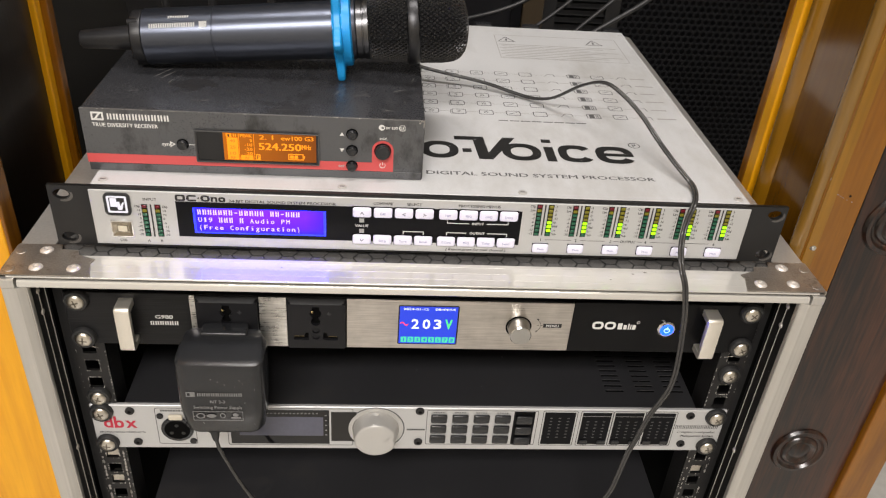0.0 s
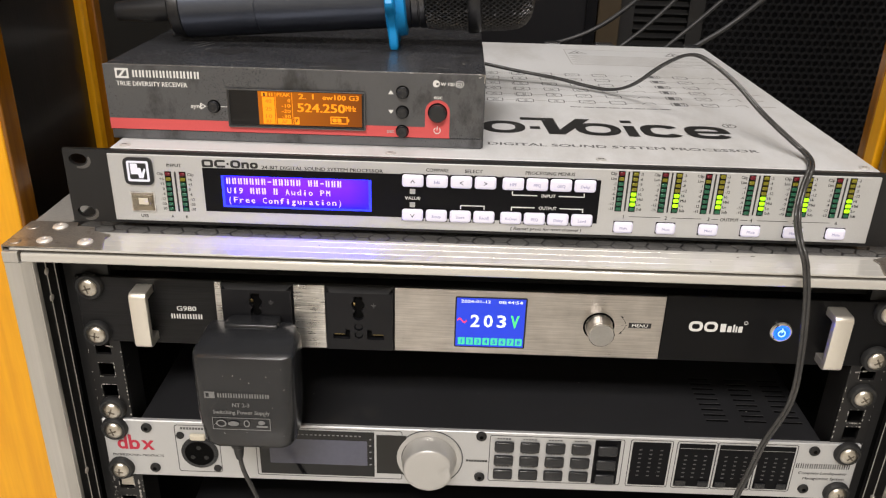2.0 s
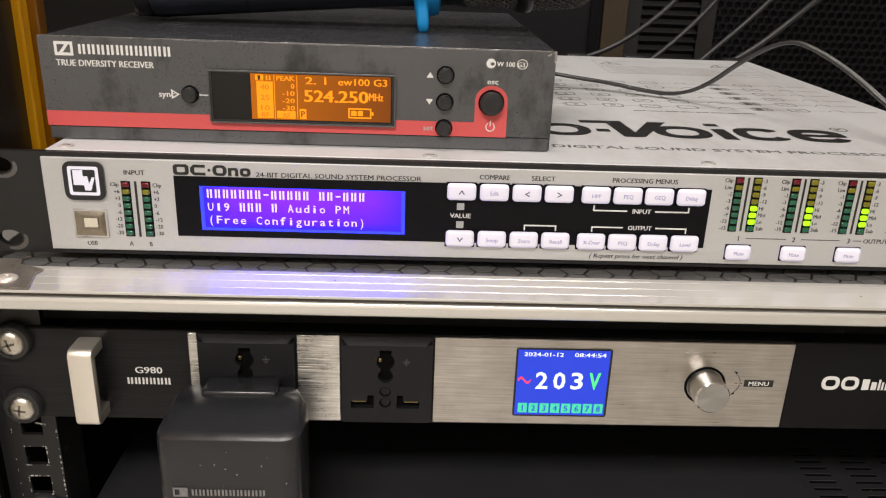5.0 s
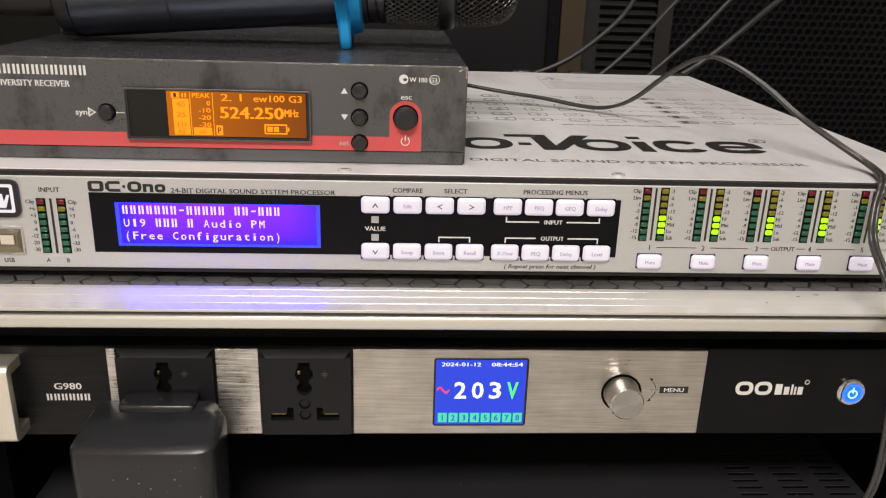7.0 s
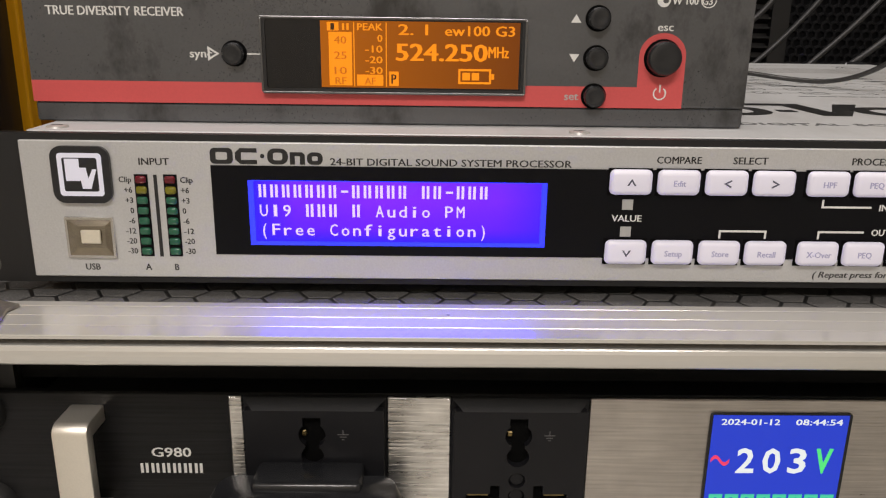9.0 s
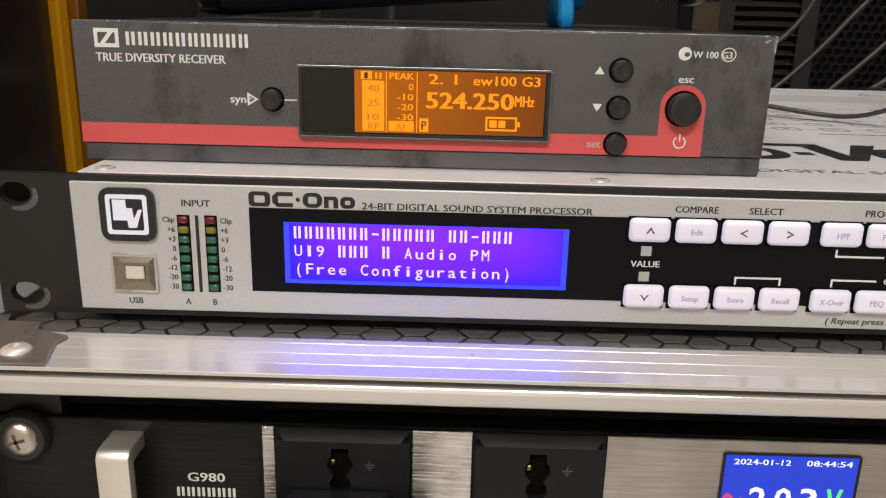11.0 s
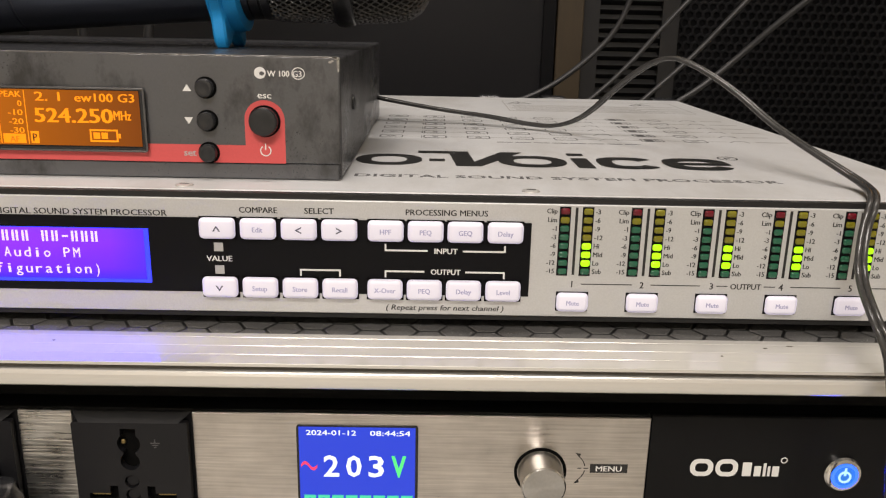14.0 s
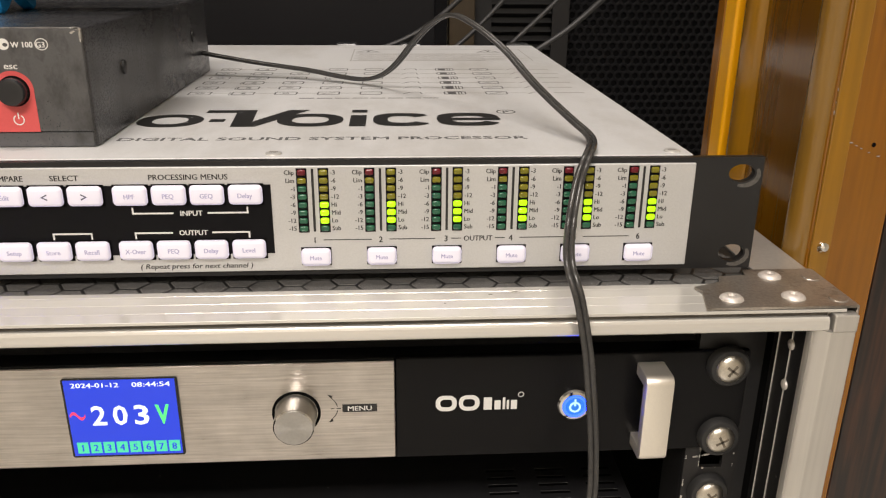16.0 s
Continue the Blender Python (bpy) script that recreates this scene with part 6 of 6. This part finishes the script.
def wire_net(s0, s1, name):
    """Woven wire over a surface of revolution: two families of crossing diagonal wires."""
    bm = bmesh.new()
    u = D.orthogonal().normalized()
    v = D.cross(u)
    count, step = 48, 0.9
    twist = 0.068

    def point(s, a, lift):
        r = head_radius(s) + lift
        return at(s) + (u * math.cos(a) + v * math.sin(a)) * r
    n = int((s1 - s0) / step)
    for fam in (-1, 1):
        for k in range(count):
            prev = None
            for i in range(n + 1):
                s = s0 + (s1 - s0) * i / n
                a = 2 * math.pi * k / count + fam * twist * (s - s0) / step * 0.42
                lift = 0.28 * math.sin(math.pi * (i * 0.84 + k) + (0 if fam > 0 else math.pi))
                c = point(s, a, lift)
                nrm = (c - at(s)).normalized()
                t = D.cross(nrm)
                w = 0.42
                ring = [bm.verts.new(c + nrm * w), bm.verts.new(c + t * w - nrm * w * 0.5), bm.verts.new(c - t * w - nrm * w * 0.5)]
                if prev:
                    for q in range(3):
                        bm.faces.new((prev[q], prev[(q + 1) % 3], ring[(q + 1) % 3], ring[q]))
                prev = ring
    bmesh.ops.recalc_face_normals(bm, faces=bm.faces[:])
    return tagged(part(name, bm, MIC_WIRE, mic, "woven dark steel wire mesh"), kind="stuff")


wire_net(200, 226.5, "lower_mesh")
wire_net(234, 269, "upper_mesh")
part("head_band", lathe([(226, 23.6), (226.8, 25.2), (228.5, 25.8), (232, 25.8), (233.8, 25.4), (234.6, 24.4)], A, B, 64), MIC_BAND, mic, "chipped dark chrome band", smooth=True)
# maker's mark on the grip, upside down to the viewer, as plain bars
u = (Vector((0, -0.78, 0.625))).normalized()
t = u.cross(D).normalized()
for s0, s1, n, h, lift in ((53.5, 84, 20, 1.6, 0), (86.5, 93.2, 1, 2.2, 0), (66, 80, 9, 0.9, 6.2)):
    w = (s1 - s0) / n
    bm = bmesh.new()
    for k in range(n):
        a, b = s0 + w * k, s0 + w * (k + 0.76)
        quad = []
        for s, hh in ((a, -h), (b, -h), (b, h), (a, h)):
            ang = (lift + hh) / 19.05
            nrm = u * math.cos(ang) + t * math.sin(ang)
            quad.append(bm.verts.new(at(s) + nrm * 19.12))
        bm.faces.new(quad)
    bmesh.ops.solidify(bm, geom=bm.faces[:], thickness=0.04)
    tagged(part("maker_word_bar", bm, WHITE_PRINT, mic), kind="stuff")

# anti-roll ring
ring_at = at(178)
ring = thing("anti_roll_ring", *ring_at, "bright blue lobed silicone ring round the microphone", "ring")
u = Vector((0, 1, 0)) - D * D.y
u.normalize()
v = D.cross(u).normalized()
bm = bmesh.new()
N = 96
outer = []
for s, grow in ((-2.6, -9.0), (-2.2, -5.6), (-1.6, -1.2), (-0.7, 0.0), (3.0, 0.0), (3.9, -1.2), (4.4, -5.6), (9.4, -6.2), (10.4, -9.0)):
    row = []
    for k in range(N):
        a = 2 * math.pi * k / N
        lobe = 0.5 + 0.5 * math.cos(6 * a)
        r = 26.0 + 9.4 * lobe ** 2.2
        if grow <= -5:
            r = 25.6 + grow + 5.2
        r = max(19.9, r + (grow if grow > -5 else 0))
        row.append(bm.verts.new(ring_at + D * s + (u * math.cos(a) + v * math.sin(a)) * r))
    outer.append(row)
inner = [[bm.verts.new(ring_at + D * s + (u * math.cos(2 * math.pi * k / N) + v * math.sin(2 * math.pi * k / N)) * 19.9) for k in range(N)] for s in (10.4, -2.6)]
loopset = outer + inner
for p, q in zip(loopset, loopset[1:] + loopset[:1]):
    for k in range(N):
        bm.faces.new((p[k], p[(k + 1) % N], q[(k + 1) % N], q[k]))
bmesh.ops.recalc_face_normals(bm, faces=bm.faces[:])
part("lobed_ring", bm, BLUE_RUBBER, ring, smooth=True)

# ---- cables ----
lead = thing("twin_cable", 60, 150, RZ, "black twin-core cable looping over the lid and down the rack front", "cable")
way = [(-60, 250, 870), (-36, 228, 868), (-13, 206, 864), (20, 199, 859), (40, 196, 856.5), (58, 187, 855.5), (76, 176, 853.2), (92, 165, 852.8), (105, 149, 860.5), (118, 127, 881), (131, 106, 894), (143, 92, 888.5),
       (155, 77, 879), (163, 61, 869), (169, 44, 863), (176, 28, 857), (180, 21, 854.0), (179.5, 12, 852.8), (176, 1, 852.4), (172.8, -4.6, 849.5), (170.2, -6.5, 842), (166.8, -14, 829), (162.2, -34, 822), (165, -40, 814), (167, -41, 805), (169.5, -42, 792), (171, -42, 780), (173, -42, 765), (174.4, -42, 750), (175.2, -42, 735), (174, -42, 722), (170, -42, 711), (164, -42, 695), (160, -43, 676), (156, -43, 661), (153, -44, 640), (150, -44, 615), (140, -42, 596), (130, -40, 560), (128, -36, 520)]
for k, sgn in enumerate((-1, 1)):
    pts = []
    for i, p in enumerate(way):
        a, b = Vector(way[max(0, i - 1)]), Vector(way[min(len(way) - 1, i + 1)])
        d = (b - a).normalized()
        up = Vector((0, 0, 1)) if abs(d.z) < 0.8 else Vector((0, -1, 0))
        side = d.cross(up).normalized()
        pts.append(Vector(p) + side * sgn * 0.98)
    part("core", tube(pts, 1.08, steps=12), CABLE, lead)

BACK = 470
for pts, r in (([(205, BACK, 960), (198, BACK, 925), (184, BACK, 896), (160, BACK, 872), (128, BACK, 848), (92, BACK - 4, 834), (40, BACK - 20, 826), (10, BACK - 60, 812)], 2.9),
               ([(270, BACK, 950), (234, BACK, 912), (201, BACK, 871), (160, BACK - 4, 833), (120, BACK - 10, 806)], 2.6),
               ([(330, BACK, 962), (286, BACK, 913), (256, BACK, 878), (206, BACK - 4, 833), (170, BACK - 10, 800)], 2.6),
               ([(385, BACK - 25, 965), (329, BACK - 10, 914), (300, BACK, 882), (268, BACK, 853), (240, BACK - 4, 836), (190, BACK - 12, 806)], 3.2)):
    c = thing("signal_cable", *pts[-1], "thin dusty grey cable drooping behind the processor", "cable", "cables behind the rack")
    part("sheath", tube(pts, r * 0.85), GREY_CABLE, c)
for x, dx in ((-274, 0), (-217, 8), (-157, 2)):
    c = thing("hanging_cable", x, 450, 640, "thick black cable hanging down behind the microphone", "cable", "cables behind the microphone")
    part("sheath", tube([(x + dx, 455, 1600), (x + dx * 1.0, 455, 1000), (x + dx * 0.8, 452, 920), (x, 450, 900), (x - dx * 0.5, 450, 870), (x - dx, 450, 800), (x - dx, 450, 640)], 4.2), GREY_CABLE, c)

# ---- joinery either side ----


def joinery(name, x, label):
    return thing(name, x, 80, 0, label, "wooden post")


R = joinery("carved_post", 335, "varnished wooden post with dark carved front and turned bosses")
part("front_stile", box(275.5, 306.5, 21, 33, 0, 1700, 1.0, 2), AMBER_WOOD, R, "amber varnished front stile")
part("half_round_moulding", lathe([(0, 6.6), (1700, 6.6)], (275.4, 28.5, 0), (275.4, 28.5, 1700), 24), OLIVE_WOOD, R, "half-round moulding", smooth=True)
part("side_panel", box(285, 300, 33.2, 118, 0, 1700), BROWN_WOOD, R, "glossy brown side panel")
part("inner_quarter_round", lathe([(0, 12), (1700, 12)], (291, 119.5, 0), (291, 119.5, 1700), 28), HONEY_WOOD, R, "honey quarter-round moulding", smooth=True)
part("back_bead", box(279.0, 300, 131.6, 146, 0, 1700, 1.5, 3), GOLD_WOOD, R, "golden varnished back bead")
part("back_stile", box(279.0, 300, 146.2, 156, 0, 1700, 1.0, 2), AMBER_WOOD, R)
carved = part("carved_panel", box(306.7, 388, 22, 156, 0, 1700, 0.8, 1), DARK_WOOD, R, "dark stained carved panel")
for z in (133, 364, 595, 826, 1057, 1288):
    boss = part("turned_boss", lathe([(0, 25), (0.8, 25), (3.0, 23.4), (3.4, 20.6), (1.0, 18.6), (0.8, 16.6), (3.0, 15.0), (4.0, 12.6), (2.4, 10.4), (1.8, 9.0), (3.6, 5), (4.4, 1)], (339, 22, z), (339, 10, z), 48), DARK_WOOD, carved, "turned concentric boss", smooth=True)
part("outer_trim", box(388.2, 420, 16, 34, 0, 1700, 2.0, 3), AMBER_WOOD, R, "amber outer trim")
part("stile_edge", box(276.2, 284.5, 19.6, 20.9, 0, 1700, 0.5, 2), HONEY_WOOD, R, "honey-coloured worn stile edge")
for x, z, w, t in ((285.5, 850, 1.5, 0.6), (287.8, 848.8, 1.0, 0.4), (290, 847.6, 1.2, 0.4), (293.5, 846.0, 0.8, 0.35), (297.6, 844.4, 1.6, 0.45), (276.4, 871, 0.6, 1.6), (276.3, 866, 0.4, 0.9), (276.2, 862, 0.4, 2.0), (276.6, 853, 0.5, 1.4), (277.0, 843, 0.35, 2.4), (277.2, 836, 0.4, 1.0)):
    part("varnish_chip", lathe([(0, 0.5), (0.25, 0.42), (0.4, 0.15)], (0, 0, 0), (0, -1, 0), 8), PALE_PRINT, R, "pale chip in the varnish").matrix_local = Matrix.Translation((x / 1000 - 0.335, 0.0207 - 0.080, z / 1000)) @ Matrix.Diagonal((w, 1, t, 1)) @ Matrix.Translation((0.335, 0.080, 0))
part("nail_hole", disc(295, 849, 0.9, 20.9, 20.7, 0.1, 12), DARK_HOLE, R)
part("glue_bead", lathe([(0, 2.0), (1.5, 2.6), (3.5, 1.8), (4.2, 0.4)], (281, 21.4, 806), (281, 14, 808), 14), CHROME, R, smooth=True)

L = joinery("carved_post", -340, "varnished wooden post with broad golden front board and dark inner panel")
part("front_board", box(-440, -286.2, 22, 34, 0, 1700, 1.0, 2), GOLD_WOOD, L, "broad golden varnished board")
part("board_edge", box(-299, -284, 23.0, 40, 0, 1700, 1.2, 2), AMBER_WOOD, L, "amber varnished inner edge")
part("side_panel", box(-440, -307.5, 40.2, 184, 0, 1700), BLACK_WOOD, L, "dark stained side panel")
part("back_bead", box(-330, -302.5, 184.2, 194.5, 0, 1700, 1.5, 3), GOLD_WOOD, L, "golden varnished back bead")
part("back_stile", box(-330, -297.5, 194.7, 206, 0, 1700, 1.0, 2), AMBER_WOOD, L)

# ---- what stands behind ----
board = thing("partition_board", -330, 330, 0, "dark grey upright partition board beside the cables", "board")
part("panel", box(-345, -310, 206.5, 430, 0, 1700), GREY_BOARD, board)
cab = thing("speaker_cabinet", -180, 900, 0, "tall plain black lacquered speaker cabinet seen from its side", "loudspeaker")
part("body", box(-640, 174, 770, 1150, 0, 1500, 6, 2), BLACK_BOARD, cab)
part("edge_strip", box(160, 176, 764, 769, 0, 1500, 1, 1), BEZEL, cab)
lath = thing("timber_lath", 195, 785, 0, "plain pale brown upright timber lath", "lath")
part("lath", box(179, 212, 775, 800, 0, 1600, 1.5, 2), wood("raw_brown_lath", (0.026, 0.017, 0.007), (0.045, 0.029, 0.012), 0.5, 0.1), lath)

vent = thing("equipment_cabinet", 280, 850, 0, "charcoal equipment cabinet with a louvred door", "cabinet")
part("body", box(214, 338, 806, 1100, 0, 1500), LOUVRE, vent)
part("door_frame", to_front(outline([rect(214, 338, 20, 1500), rect(236, 316, 60, 1460)], 10), 806), LOUVRE, vent, "charcoal door frame")
slat = box(-39.5, 39.5, -1.0, 7.0, -1.1, 1.1)
for p in slat.verts:
    p.co.z -= (p.co.y - 3) * 0.7
SLAT = shape_mesh("louvre", slat, LOUVRE)
for k in range(60):
    place("louvre", SLAT, vent, "", (276, 798, 520 + 11.5 * k))

pa = thing("loudspeaker", 760, 950, 0, "large black loudspeaker with a honeycomb steel grille", "loudspeaker")
part("body", box(342, 1160, 846, 1300, 0, 1500, 8, 2), BLACK_BOARD, pa)
part("grille_cloth", box(343, 964, 840.7, 845.8, 396, 1046), FOAM_CLOTH, pa, "black foam cloth behind the grille")


def honeycomb(x0, x1, z0, z1, a, y):
    """A steel grille of hexagonal holes with rounded webs."""
    verts, faces = [], []
    dx, dz = a * 1.7321, a * 1.5
    for j in range(int((z1 - z0) / dz) + 1):
        for i in range(int((x1 - x0) / dx) + 1):
            cx, cz = x0 + i * dx + (dx / 2 if j % 2 else 0), z0 + j * dz
            n = len(verts)
            for r, yy in ((a, y), (a * 0.88, y - 0.9), (a * 0.74, y - 0.7), (a * 0.68, y + 2.5)):
                verts += [(cx + r * math.sin(radians(60 * q)), yy, cz + r * math.cos(radians(60 * q))) for q in range(6)]
            for ring_no in range(3):
                for q in range(6):
                    b0, b1 = n + ring_no * 6, n + ring_no * 6 + 6
                    faces.append((b0 + q, b0 + (q + 1) % 6, b1 + (q + 1) % 6, b1 + q))
    mesh = bpy.data.meshes.new("grille")
    mesh.from_pydata(verts, [], faces)
    return mesh


tagged(part("grille", honeycomb(346, 960, 400, 1040, 6.8, 838), GRILLE, pa, "black honeycomb grille"), kind="stuff")

# ---- floor tiles, seen beside the post ----
TILE = shape_mesh("floor_tile", box(-298.5, 298.5, -298.5, 298.5, -6, 0, 0.8, 1), FLOOR_TILE)
for i in range(-4, 4):
    for j in range(-5, 3):
        ob = new("floor_tile", TILE)
        ob.parent = floor
        ob.location = (0.3 + 0.6 * i + 0.1, 0.3 + 0.6 * j - 0.2, 0)
